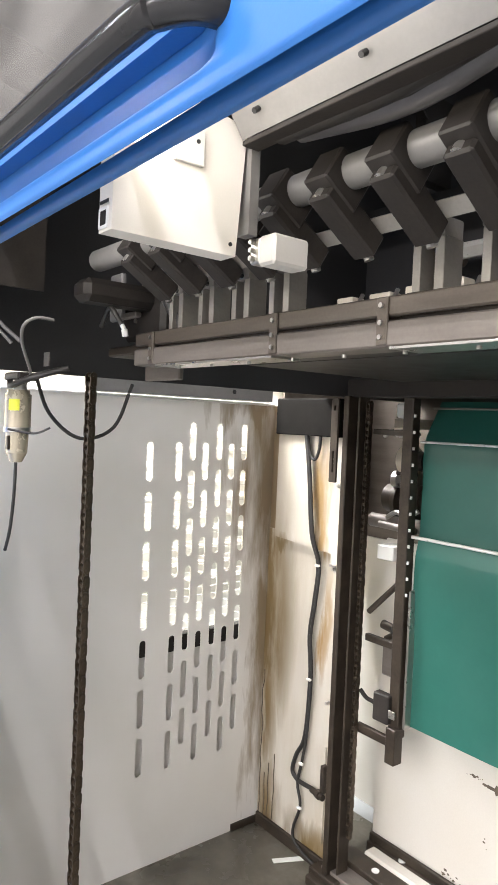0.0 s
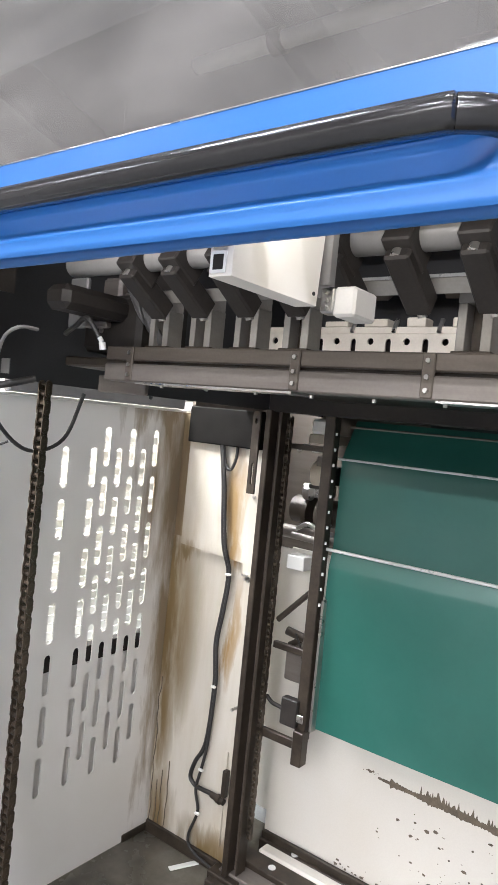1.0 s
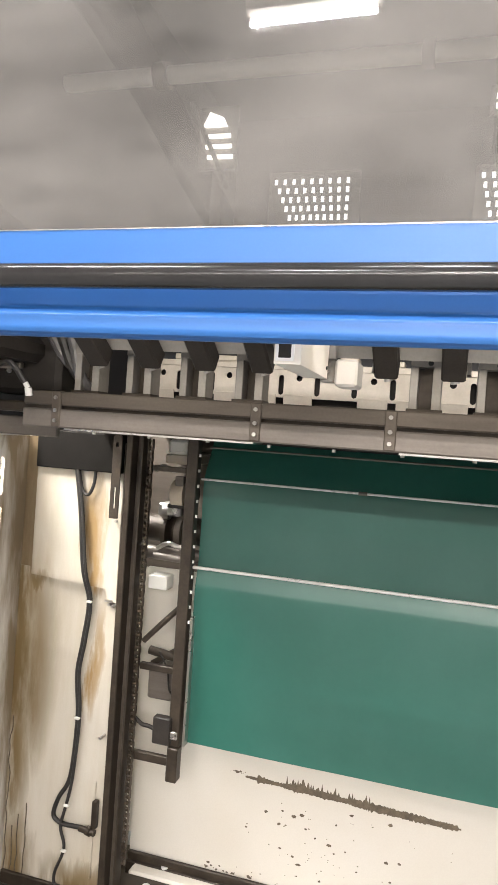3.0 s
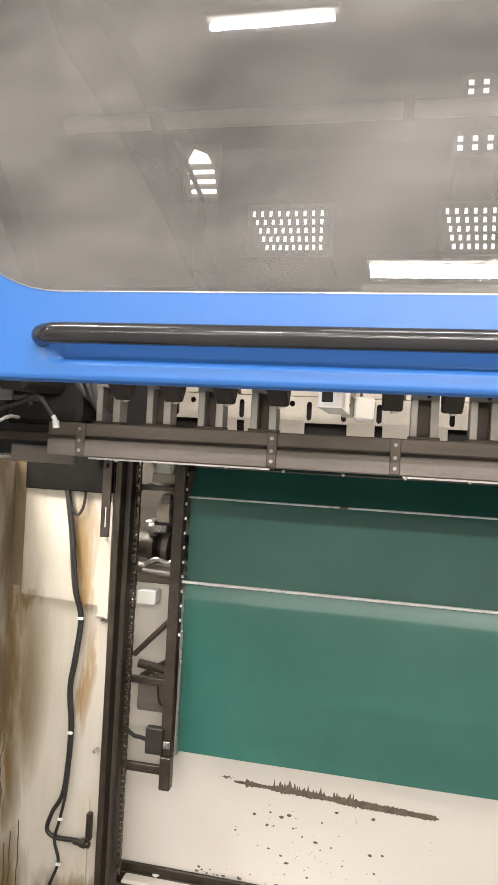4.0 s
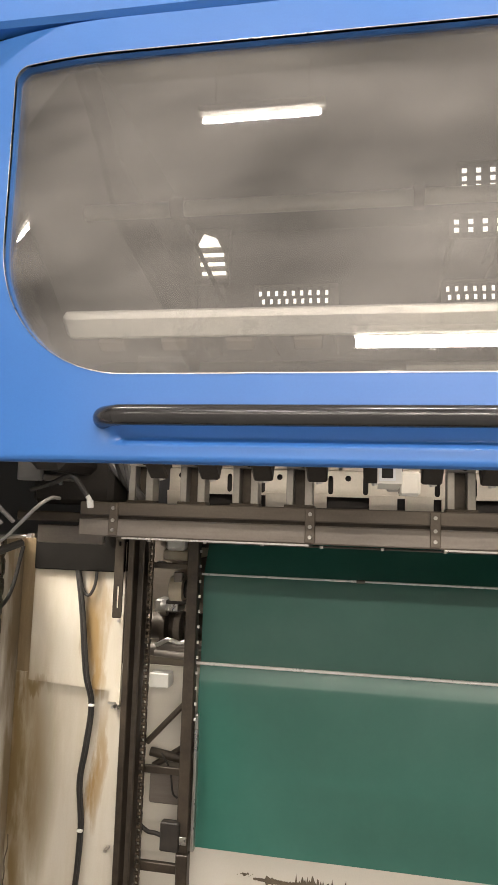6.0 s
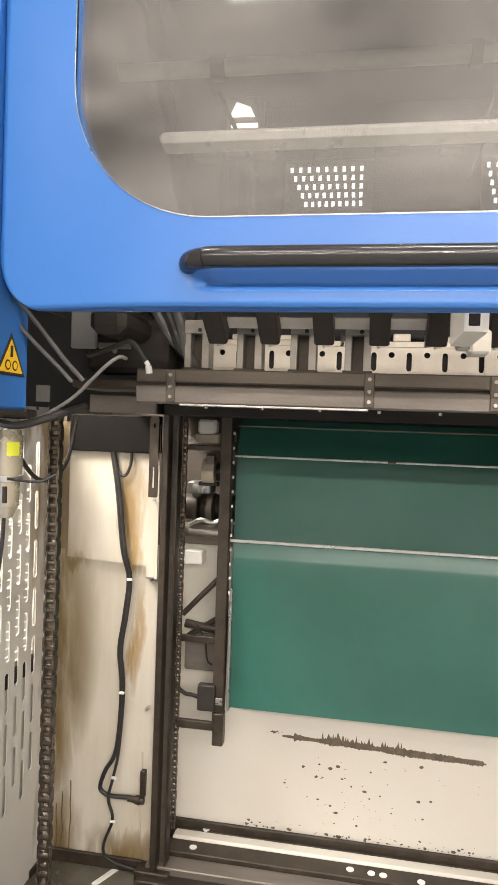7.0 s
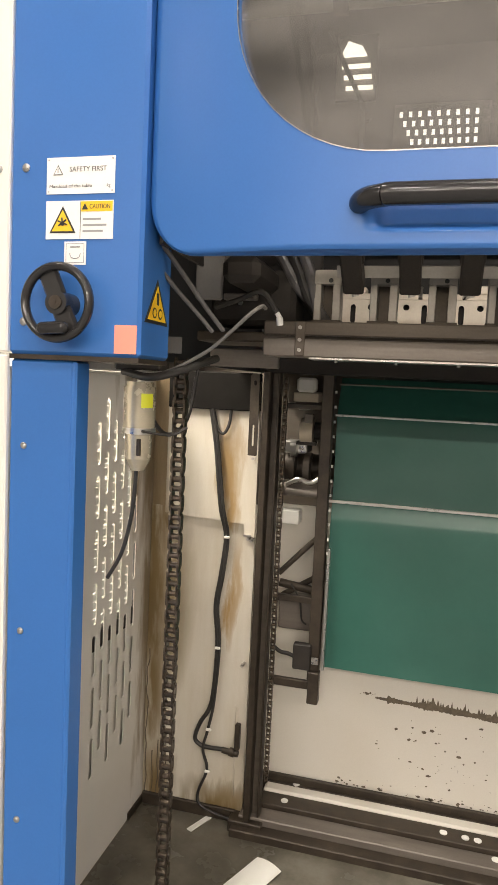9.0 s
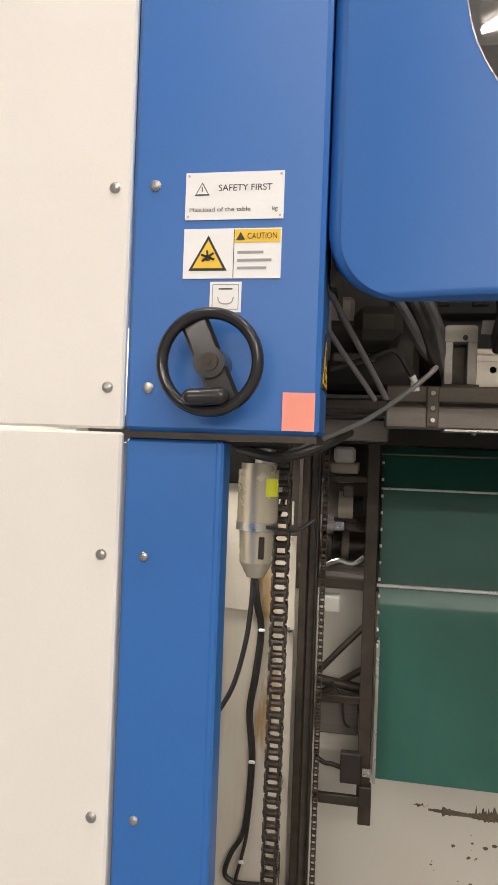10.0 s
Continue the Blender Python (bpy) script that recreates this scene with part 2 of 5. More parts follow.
def window_material():
    """Clear smoked acrylic that mirrors the hall, under an uneven film of dust."""
    m = bpy.data.materials.new("dusty smoked acrylic")
    m.use_nodes = True
    nt = m.node_tree
    N, K = nt.nodes.new, nt.links.new
    out = nt.nodes["Material Output"]
    nt.nodes.remove(nt.nodes["Principled BSDF"])
    co = N("ShaderNodeTexCoord")
    mp = N("ShaderNodeMapping")
    mp.inputs["Scale"].default_value = (0.7, 1, 1.8)
    K(co.outputs["Object"], mp.inputs["Vector"])
    n1, n2 = N("ShaderNodeTexNoise"), N("ShaderNodeTexNoise")
    n1.inputs["Scale"].default_value, n1.inputs["Detail"].default_value, n1.inputs["Roughness"].default_value = 3.2, 5, 0.55
    n2.inputs["Scale"].default_value, n2.inputs["Detail"].default_value = 90, 3
    K(mp.outputs[0], n1.inputs["Vector"]), K(co.outputs["Object"], n2.inputs["Vector"])
    amount = N("ShaderNodeMapRange")
    amount.inputs["From Min"].default_value, amount.inputs["From Max"].default_value = 0.32, 0.70
    amount.inputs["To Min"].default_value, amount.inputs["To Max"].default_value = 0.05, 0.24
    K(n1.outputs["Fac"], amount.inputs["Value"])
    fine = N("ShaderNodeMapRange")
    fine.inputs["To Min"].default_value, fine.inputs["To Max"].default_value = 0.85, 1.15
    K(n2.outputs["Fac"], fine.inputs["Value"])
    mul = N("ShaderNodeMath")
    mul.operation = "MULTIPLY"
    K(amount.outputs[0], mul.inputs[0]), K(fine.outputs[0], mul.inputs[1])
    clear, gloss, dust = N("ShaderNodeBsdfTransparent"), N("ShaderNodeBsdfGlossy"), N("ShaderNodeBsdfDiffuse")
    clear.inputs["Color"].default_value = (0.80, 0.79, 0.77, 1)
    gloss.inputs["Color"].default_value, gloss.inputs["Roughness"].default_value = (0.9, 0.9, 0.9, 1), 0.012
    dust.inputs["Color"].default_value = (0.46, 0.44, 0.41, 1)
    sheet_mix, film = N("ShaderNodeMixShader"), N("ShaderNodeMixShader")
    K(clear.outputs[0], sheet_mix.inputs[1]), K(gloss.outputs[0], sheet_mix.inputs[2])
    sheet_mix.inputs[0].default_value = 0.13
    K(mul.outputs[0], film.inputs[0]), K(sheet_mix.outputs[0], film.inputs[1]), K(dust.outputs[0], film.inputs[2])
    K(film.outputs[0], out.inputs["Surface"])
    return m


PANE = window_material()


# ---- builders ----
ORIGIN = {}


def thing(name, x, y, z, label, category, group="", kind=""):
    ob = new(name)
    ob.location = (x, y, z)
    ob.empty_display_size = 0.02
    ORIGIN[ob] = Vector((x, y, z))
    return tagged(ob, label, category, group, kind)


def mesh_of(name, bm, mat, smooth=None, shift=None):
    if shift:
        bmesh.ops.translate(bm, verts=bm.verts, vec=shift)
    bmesh.ops.recalc_face_normals(bm, faces=bm.faces)
    if smooth is not None:
        for f in bm.faces:
            f.smooth = True
        for e in bm.edges:
            if len(e.link_faces) == 2 and e.calc_face_angle(0) > radians(smooth):
                e.smooth = False
    me = bpy.data.meshes.new(name)
    bm.to_mesh(me)
    bm.free()
    if mat:
        me.materials.append(mat)
    return me


def part(name, bm, mat, parent, label="", smooth=35):
    """A bmesh in world metres as one mesh object under a thing or part."""
    o = ORIGIN[parent]
    ob = new(name, mesh_of(name, bm, mat, smooth, -o))
    ob.parent = parent
    ORIGIN[ob] = o
    return tagged(ob, label)


def solid(name, bm, mat, label="", category="", kind="", group="", smooth=35):
    """A thing of one mesh, with its origin at the middle of its base."""
    vs = [v.co for v in bm.verts]
    lo = Vector([min(v[k] for v in vs) for k in range(3)])
    hi = Vector([max(v[k] for v in vs) for k in range(3)])
    o = Vector(((lo.x + hi.x) / 2, (lo.y + hi.y) / 2, lo.z))
    ob = new(name, mesh_of(name, bm, mat, smooth, -o))
    ob.location = o
    ORIGIN[ob] = o
    return tagged(ob, label, category, group, kind)


def box(bm, x0, x1, y0, y1, z0, z1, bevel=0.0, m=None, seg=1):
    g = bmesh.ops.create_cube(bm, size=1.0)
    mm = Matrix.Translation(((x0 + x1) / 2, (y0 + y1) / 2, (z0 + z1) / 2)) @ Matrix.Diagonal((abs(x1 - x0), abs(y1 - y0), abs(z1 - z0), 1))
    if m is not None:
        mm = m @ mm
    bmesh.ops.transform(bm, matrix=mm, verts=g["verts"])
    if bevel:
        es = list({e for v in g["verts"] for e in v.link_edges})
        bmesh.ops.bevel(bm, geom=es, offset=bevel, segments=seg, affect="EDGES", profile=0.5)
    return bm


def boxes(*rows, bevel=0.0):
    bm = bmesh.new()
    for r in rows:
        box(bm, *r, bevel=bevel)
    return bm


def cyl(bm, p0, p1, r, seg=20, r2=None):
    p0, p1 = Vector(p0), Vector(p1)
    d = p1 - p0
    g = bmesh.ops.create_cone(bm, cap_ends=True, segments=seg, radius1=r, radius2=r if r2 is None else r2, depth=d.length)
    q = Vector((0, 0, 1)).rotation_difference(d.normalized())
    bmesh.ops.transform(bm, matrix=Matrix.Translation((p0 + p1) / 2) @ q.to_matrix().to_4x4(), verts=g["verts"])
    return bm


def cyls(*rows, seg=20):
    bm = bmesh.new()
    for p0, p1, r in rows:
        cyl(bm, p0, p1, r, seg)
    return bm


def smooth_line(points, n=6):
    ps = [Vector(p) for p in points]
    ps = [2 * ps[0] - ps[1]] + ps + [2 * ps[-1] - ps[-2]]
    out = []
    for i in range(1, len(ps) - 2):
        a, b, c, d = ps[i - 1:i + 3]
        for k in range(n):
            t = k / n
            out.append(0.5 * (2 * b + (c - a) * t + (2 * a - 5 * b + 4 * c - d) * t * t + (3 * b - a - 3 * c + d) * t ** 3))
    return out + [ps[-2]]


def sweep(bm, points, r, seg=10, n=6):
    line = smooth_line(points, n)
    ref = Vector((0.31, 0.83, 0.46))
    rings = []
    for i, p in enumerate(line):
        d = (line[min(i + 1, len(line) - 1)] - line[max(i - 1, 0)]).normalized()
        u = (ref - d * ref.dot(d)).normalized()
        w = d.cross(u)
        ref = u
        rings.append([bm.verts.new(p + r * (math.cos(a) * u + math.sin(a) * w)) for a in (2 * math.pi * k / seg for k in range(seg))])
    for a, b in zip(rings, rings[1:]):
        for k in range(seg):
            bm.faces.new((a[k], a[(k + 1) % seg], b[(k + 1) % seg], b[k]))
    bm.faces.new(rings[0])
    bm.faces.new(rings[-1])
    return bm


def outline(bm, pts, holes=(), depth=(0, 1, 0)):
    """A flat sheet with holes, filled from closed outlines and given thickness along depth."""
    edges = []
    for loop in (pts, *holes):
        vs = [bm.verts.new(p) for p in loop]
        edges += [bm.edges.new((vs[i], vs[(i + 1) % len(vs)])) for i in range(len(vs))]
    fill = bmesh.ops.triangle_fill(bm, use_beauty=True, use_dissolve=False, edges=edges)
    faces = [f for f in fill["geom"] if isinstance(f, bmesh.types.BMFace)]
    ext = bmesh.ops.extrude_face_region(bm, geom=faces)
    bmesh.ops.translate(bm, vec=depth, verts=[v for v in ext["geom"] if isinstance(v, bmesh.types.BMVert)])
    return bm


def arc(cx, cz, r, a0, a1, n=8):
    return [(cx + r * math.cos(radians(a0 + (a1 - a0) * k / n)), cz + r * math.sin(radians(a0 + (a1 - a0) * k / n))) for k in range(n + 1)]


def rounded(x0, x1, z0, z1, bl, br, tr, tl, n=10):
    return arc(x0 + bl, z0 + bl, bl, 180, 270, n) + arc(x1 - br, z0 + br, br, 270, 360, n) + arc(x1 - tr, z1 - tr, tr, 0, 90, n) + arc(x0 + tl, z1 - tl, tl, 90, 180, n)


def capsule(c, z0, z1, w, n=5):
    r = w / 2
    return arc(c, z0 + r, r, 180, 360, n) + arc(c, z1 - r, r, 0, 180, n)


def text_mesh(body, size, mat, x, y, z, parent, width=None, name="lettering"):
    cu = bpy.data.curves.new("lettering", "FONT")
    cu.body, cu.size, cu.extrude = body, size, 0.0002
    tmp = bpy.data.objects.new("lettering", cu)
    scene.collection.objects.link(tmp)
    me = bpy.data.meshes.new_from_object(tmp.evaluated_get(bpy.context.evaluated_depsgraph_get()))
    bpy.data.objects.remove(tmp)
    bm = bmesh.new()
    bm.from_mesh(me)
    w = max(v.co.x for v in bm.verts) - min(v.co.x for v in bm.verts)
    sx = width / w if width else 1.0
    bmesh.ops.transform(bm, matrix=pose(x, y, z, 90) @ Matrix.Diagonal((sx, 1, 1, 1)), verts=bm.verts)
    return part(name, bm, mat, parent, smooth=None)


# ---- the hall ----
solid("ground", boxes((-9, 9, -14, 8, -0.2, 0.0)), HALLF, "grey painted factory floor", "floor", "structure")
solid("wall_south", boxes((-9, 9, -14.2, -14, 0, 5.2)), HALLW, "pale painted factory wall", "wall", "structure")
solid("wall_north", boxes((-9, 9, 8, 8.2, 0, 5.2)), HALLW, "pale painted factory wall", "wall", "structure")
solid("wall_west", boxes((-9.2, -9, -14, 8, 0, 5.2)), HALLW, "pale painted factory wall", "wall", "structure")
solid("wall_east", boxes((9, 9.2, -14, 8, 0, 5.2)), HALLW, "pale painted factory wall", "wall", "structure")
solid("ceiling", boxes((-9.2, 9.2, -14.2, 8.2, 5.2, 5.4)), CEIL, "grey factory ceiling", "ceiling", "structure")


def ceiling_lamp(x, y, z, length):
    t = thing("ceiling_lamp", x, y, z + 0.05, "lit white fluorescent tube lamp hung under the hall ceiling", "lamp", "hall lamps")
    part("tube", cyls(((x - length / 2, y, z), (x + length / 2, y, z), 0.014)), TUBE, t)
    part("housing", boxes((x - length / 2 - 0.03, x + length / 2 + 0.03, y - 0.05, y + 0.05, z + 0.03, z + 0.08), bevel=0.005), WHITE, t)
    for s in (-0.4, 0.4):
        part("hanger", cyls(((x + s * length, y, z + 0.08), (x + s * length, y, 5.2), 0.006), seg=8), STEEL, t)


for lx, ly, lz, ll, lw in HALL_TUBES:
    ceiling_lamp(lx, ly, lz, ll)


for gx in (-6.4, -3.38, 2.2):
    solid("ceiling_beam", boxes((gx, gx + 0.13, -14, 8, 4.82, 5.2), bevel=0.01), BEAMM, "grey painted ceiling beam", "beam", "structure")
for gy in (-2.4, -8.2):
    solid("ceiling_duct", boxes((-9, 9, gy, gy + 0.5, 4.75, 4.95), bevel=0.05), HALLW, "pale sheet-metal duct under the hall ceiling", "duct", "structure")

# ---- the press: hood ----
HX0, HX1, HY, HZ0, HZ1 = -1.546, 0.80, 0.250, 1.945, 2.665
GRIP0, GRIP1 = -1.206, -0.402
WX0, WX1, WZ0, WZ1 = -1.398, 0.60, 2.079, 2.605
RIM, CORNER = 0.016, 0.095


def step(a, b, v):
    t = min(1, max(0, (v - a) / (b - a)))
    return t * t * (3 - 2 * t)


def hood_depth(x, z):
    """How far the hood's face lies behind its front plane: the grip's scoop and the turned-in lower edge."""
    d = 0.004 * (1 - step(HZ0, HZ0 + 0.010, z)) ** 2
    along = step(GRIP0 + 0.004, GRIP0 + 0.045, x) * (1 - step(GRIP1 - 0.045, GRIP1 - 0.004, x))
    scoop = (1 if z < 2.02 else 0) * step(1.969, 1.983, z)
    return d + 0.020 * along * scoop


def bowed(bm, cuts=True):
    """Bends a part of the hood: its left end falls back towards the column."""
    if cuts:
        for k in range(1, 14):
            bmesh.ops.bisect_plane(bm, geom=list(bm.verts) + list(bm.edges) + list(bm.faces), plane_co=(HX0 + 0.026 * k, 0, 0), plane_no=(1, 0, 0))
    for v in bm.verts:
        v.co.y += 0.058 * max(0, 1 - (v.co.x - HX0) / 0.34) ** 2
    return bm


def pane_bulge(z):
    """The acrylic sheet bends forward towards its lower edge."""
    return 0.00939 * max(0, (2.48 - z) / 0.38) ** 2.25


def build_hood():
    t = thing("hood", (HX0 + HX1) / 2, 0.3, HZ0, "bright blue enamelled press hood with a rounded window, closed", "machine hood")
    # lower face as a grid that follows the rounded corner
    bm = bmesh.new()
    ztop = 2.052
    xs = [HX0 + RIM + CORNER * 0.85 * (1 - math.cos(k / 14 * math.pi / 2)) for k in range(14)]
    xs += [HX0 + RIM + CORNER * 0.85 + k * (0.40 - CORNER * 0.85) / 36 for k in range(37)]
    xs += [xs[-1] + (HX1 - xs[-1]) * k / 72 for k in range(1, 73)]
    rows = 44
    grid = []
    for x in xs:
        q = min(1, max(0, (x - HX0 - RIM) / (CORNER - RIM)))
        zb = HZ0 + 0.002 + (CORNER - RIM) * (1 - math.sqrt(max(0, 1 - (1 - q) ** 2)))
        grid.append([bm.verts.new((x, HY + hood_depth(x, z), z)) for z in (zb + (ztop - zb) * k / rows for k in range(rows + 1))])
    for a, b in zip(grid, grid[1:]):
        for k in range(rows):
            bm.faces.new((a[k], b[k], b[k + 1], a[k + 1]))
    # upper face round the window
    outer = [(HX0 + RIM, ztop), (HX1, ztop), (HX1, HZ1)] + [(HX0 + RIM, HZ1)]
    hole = rounded(WX0, WX1, WZ0, WZ1, 0.222, 0.222, 0.025, 0.025, 14)
    up = bmesh.new()
    outline(up, [(x, HY, z) for x, z in outer], [[(x, HY, z) for x, z in hole]], (0, 0.022, 0))
    part("window_surround", bowed(up), BLUE, t)
    # rolled edge swept round the left side and the foot
    path = [(HX0 + RIM, HZ1)] + [(HX0 + RIM, HZ1 - (HZ1 - HZ0 - CORNER) * k / 6) for k in range(1, 6)]
    path += arc(HX0 + CORNER, HZ0 + CORNER, CORNER - RIM, 180, 270, 12) + [(HX1 - 0.01, HZ0 + RIM)]
    part("lower_face", bowed(bm, False), BLUE, t, smooth=50)
    ed = bmesh.new()
    prev = None
    for i, (x, z) in enumerate(path):
        a, b = path[max(0, i - 1)], path[min(len(path) - 1, i + 1)]
        dx, dz = b[0] - a[0], b[1] - a[1]
        l = math.hypot(dx, dz)
        nx, nz = dz / l, -dx / l
        if nx > 0 or (abs(nx) < 0.01 and nz > 0):
            nx, nz = -nx, -nz
        y0 = HY + 0.004
        ring = []
        for k in range(6):
            an = math.pi / 2 * k / 5
            ring.append((x + nx * RIM * math.sin(an), y0 + 0.008 * (1 - math.cos(an)), z + nz * RIM * math.sin(an)))
        back = 0.266 + 0.066 * step(HZ0 + 0.03, HZ0 + CORNER, z)
        ring.append((x + nx * RIM, back, z + nz * RIM))
        ring.append((x, back + 0.003, z))
        ring = [ed.verts.new(p) for p in ring]
        if prev:
            for k in range(len(ring) - 1):
                ed.faces.new((prev[k], prev[k + 1], ring[k + 1], ring[k]))
        prev = ring
    part("rolled_edge", bowed(ed, False), BLUE, t, smooth=60)
    pane = bowed(outline(bmesh.new(), [(x, HY + 0.017, z) for x, z in rounded(WX0 - 0.01, WX1 + 0.01, WZ0 - 0.01, WZ1 + 0.01, 0.228, 0.228, 0.03, 0.03, 14)], (), (0, 0.005, 0)))
    for k in range(1, 22):
        bmesh.ops.bisect_plane(pane, geom=list(pane.verts) + list(pane.edges) + list(pane.faces), plane_co=(0, 0, WZ0 + 0.019 * k), plane_no=(0, 0, 1))
    for v in pane.verts:
        v.co.y -= pane_bulge(v.co.z)
    part("window_pane", pane, PANE, t, "dusty smoked acrylic pane").visible_shadow = False
    seal = bmesh.new()
    loop = [(x, HY - 0.0005, z) for x, z in rounded(WX0, WX1, WZ0, WZ1, 0.222, 0.222, 0.025, 0.025, 14)]
    outline(seal, [(x, HY - 0.001, z) for x, z in rounded(WX0 - 0.0014, WX1 + 0.0014, WZ0 - 0.0014, WZ1 + 0.0014, 0.224, 0.224, 0.027, 0.027, 14)], [[(x, y - 0.0005, z) for x, y, z in loop]], (0, 0.006, 0))
    part("window_edge", bowed(seal), STEEL, t, "pale bevelled window edge")
    # grip bar in its scoop
    bar = bmesh.new()
    bend = [(0.000, 0.290, 2.009), (0.001, 0.262, 2.009), (0.012, 0.235, 2.010), (0.040, 0.217, 2.010), (0.080, 0.212, 2.010)]
    sweep(bar, [(GRIP0 + d, y, z) for d, y, z in bend] + [(-0.8, 0.212, 2.010)] + [(GRIP1 - d, y, z) for d, y, z in bend[::-1]], 0.0155, 18, 6)
    part("grip_bar", bar, PLASTIC, t, "glossy black plastic grip bar")
    # added black filler that stands for the shadow gap beside the column
    part("side_return", boxes((HX0 + 0.004, HX0 + 0.010, 0.35, 0.56, HZ0 + 0.03, 2.66)), BLACK, t)
    part("mark", boxes((-1.50, -1.497, HY + 0.040, HY + 0.046, 2.45, 2.466), (-1.494, -1.490, HY + 0.037, HY + 0.044, 2.448, 2.468)), INK, t)
    return t


build_hood()
solid("top_cover", boxes((-1.79, 0.86, 0.25, 0.29, 2.672, 3.48), bevel=0.008), BLUE, "blue enamelled cover panel above the press hood", "cover panel")

# ---- the press: corner column, post and outer panels ----
col = thing("control_column", -1.667, 0.36, 1.782, "blue enamelled steel column with a handwheel and safety signs", "machine column")
part("body", boxes((-1.790, -1.548, 0.297, 0.425, 1.784, 2.69), bevel=0.006), BLUE, col)
part("foot_edge", boxes((-1.788, -1.55, 0.299, 0.423, 1.776, 1.784)), DARK, col)
post = thing("column_post", -1.728, 0.36, 0, "slim blue enamelled post under the machine column", "machine post")
part("body", boxes((-1.790, -1.668, 0.304, 0.36, 0.0, 1.776), bevel=0.005), BLUE, post)
part("inner_flange", boxes((-1.676, -1.664, 0.306, 0.352, 0.0, 1.775), bevel=0.003), BLUE, post)
cabinet = thing("side_cabinet", -2.3, 0.32, 0, "cream painted sheet-metal cabinet side with dome screws", "cabinet")
pn = part("upper_panel", boxes((-2.85, -1.7935, 0.299, 0.312, 1.786, 2.69), bevel=0.003), WHITE, cabinet)
pl = part("lower_panel", boxes((-2.85, -1.7935, 0.299, 0.312, 0.0, 1.782), bevel=0.003), WHITE, cabinet)


def dome_screw(x, y, z, r, parent):
    bm = bmesh.new()
    g = bmesh.ops.create_uvsphere(bm, u_segments=14, v_segments=8, radius=r)
    bmesh.ops.transform(bm, matrix=Matrix.Translation((x, y, z)) @ Matrix.Diagonal((1, 0.55, 1, 1)), verts=g["verts"])
    cyl(bm, (x, y - r * 0.58, z), (x, y, z), r * 0.35, 6)
    return part("screw", bm, STEEL, parent)


for zz in (2.089, 1.838, 2.40):
    dome_screw(-1.814, 0.298, zz, 0.0072, pn)
    dome_screw(-1.760, 0.296, zz, 0.0072, col)
for zz in (1.628, 1.30, 0.95, 0.55):
    dome_screw(-1.814, 0.298, zz, 0.0072, pl)
    dome_screw(-1.760, 0.303, zz, 0.0062, post)

# signs on the column
FY = 0.2965


def sheet(x0, x1, z0, z1, y=FY, d=0.0012):
    return boxes((x0, x1, y - d, y, z0, z1))


def triangle(cx, cz, w, h, y, d=0.0006):
    return outline(bmesh.new(), [(cx - w / 2, y - d, cz - h / 2), (cx + w / 2, y - d, cz - h / 2), (cx, y - d, cz + h / 2)], (), (0, d, 0))


sg = thing("safety_sign", -1.66, FY, 2.044, "silver metal safety plate with black lettering and corner rivets", "sign")
part("plate", sheet(-1.721, -1.599, 2.045, 2.103), LABEL, sg)
for sx in (-1.717, -1.603):
    for sz in (2.049, 2.099):
        part("rivet", cyls(((sx, FY - 0.002, sz), (sx, FY, sz), 0.0016), seg=8), STEEL, sg)
part("border", triangle(-1.700, 2.083, 0.018, 0.016, FY - 0.0013), INK, sg)
part("field", triangle(-1.700, 2.0824, 0.0145, 0.0125, FY - 0.0019, 0.0004), LABEL, sg)
part("stroke", sheet(-1.7006, -1.6994, 2.079, 2.085, FY - 0.0023, 0.0004), INK, sg)
text_mesh("SAFETY FIRST", 0.011, INK, -1.680, FY - 0.0014, 2.080, sg, 0.066)
text_mesh("Max.load of the table", 0.0075, INK, -1.716, FY - 0.0014, 2.055, sg, 0.076)
text_mesh("kg", 0.0075, INK, -1.613, FY - 0.0014, 2.055, sg)
cs = thing("caution_label", -1.66, FY, 1.973, "white and yellow caution label with a hazard triangle", "label")
part("film", sheet(-1.721, -1.600, 1.973, 2.034), LABEL, cs)
part("band", sheet(-1.6575, -1.6015, 2.0165, 2.0325, FY - 0.0013, 0.0005), YELLOW, cs)
part("divider", sheet(-1.6585, -1.6577, 1.974, 2.033, FY - 0.0013, 0.0004), INK, cs)
part("border", triangle(-1.690, 2.004, 0.048, 0.043, FY - 0.0013), INK, cs)
part("field", triangle(-1.690, 2.0025, 0.038, 0.034, FY - 0.0019, 0.0004), YELLOW, cs)
pict = bmesh.new()
for a in range(5):
    cyl(pict, (-1.690, FY - 0.0025, 1.999), (-1.690 + 0.009 * math.cos(a * 1.05 - 0.4), FY - 0.0025, 1.999 + 0.008 * math.sin(a * 1.05 - 0.4)), 0.0014, 6)
cyl(pict, (-1.690, FY - 0.0028, 1.998), (-1.690, FY - 0.0022, 1.998), 0.004, 10)
part("pictogram", pict, INK, cs)
part("small_triangle", triangle(-1.650, 2.0245, 0.011, 0.010, FY - 0.0019, 0.0004), INK, cs)
text_mesh("CAUTION", 0.0105, INK, -1.642, FY - 0.002, 2.0208, cs, 0.036)
for k, (a, b) in enumerate(((0.004, 0.036), (0.004, 0.046), (0.004, 0.040))):
    part("print_line", sheet(-1.6575 + a, -1.6575 + b, 2.003 - k * 0.0095, 2.0062 - k * 0.0095, FY - 0.0013, 0.0004), GREYINK, cs)
ql = thing("square_label", -1.667, FY, 1.932, "small white square label with a thin frame and curved mark", "label")
part("film", sheet(-1.686, -1.647, 1.932, 1.969), LABEL, ql)
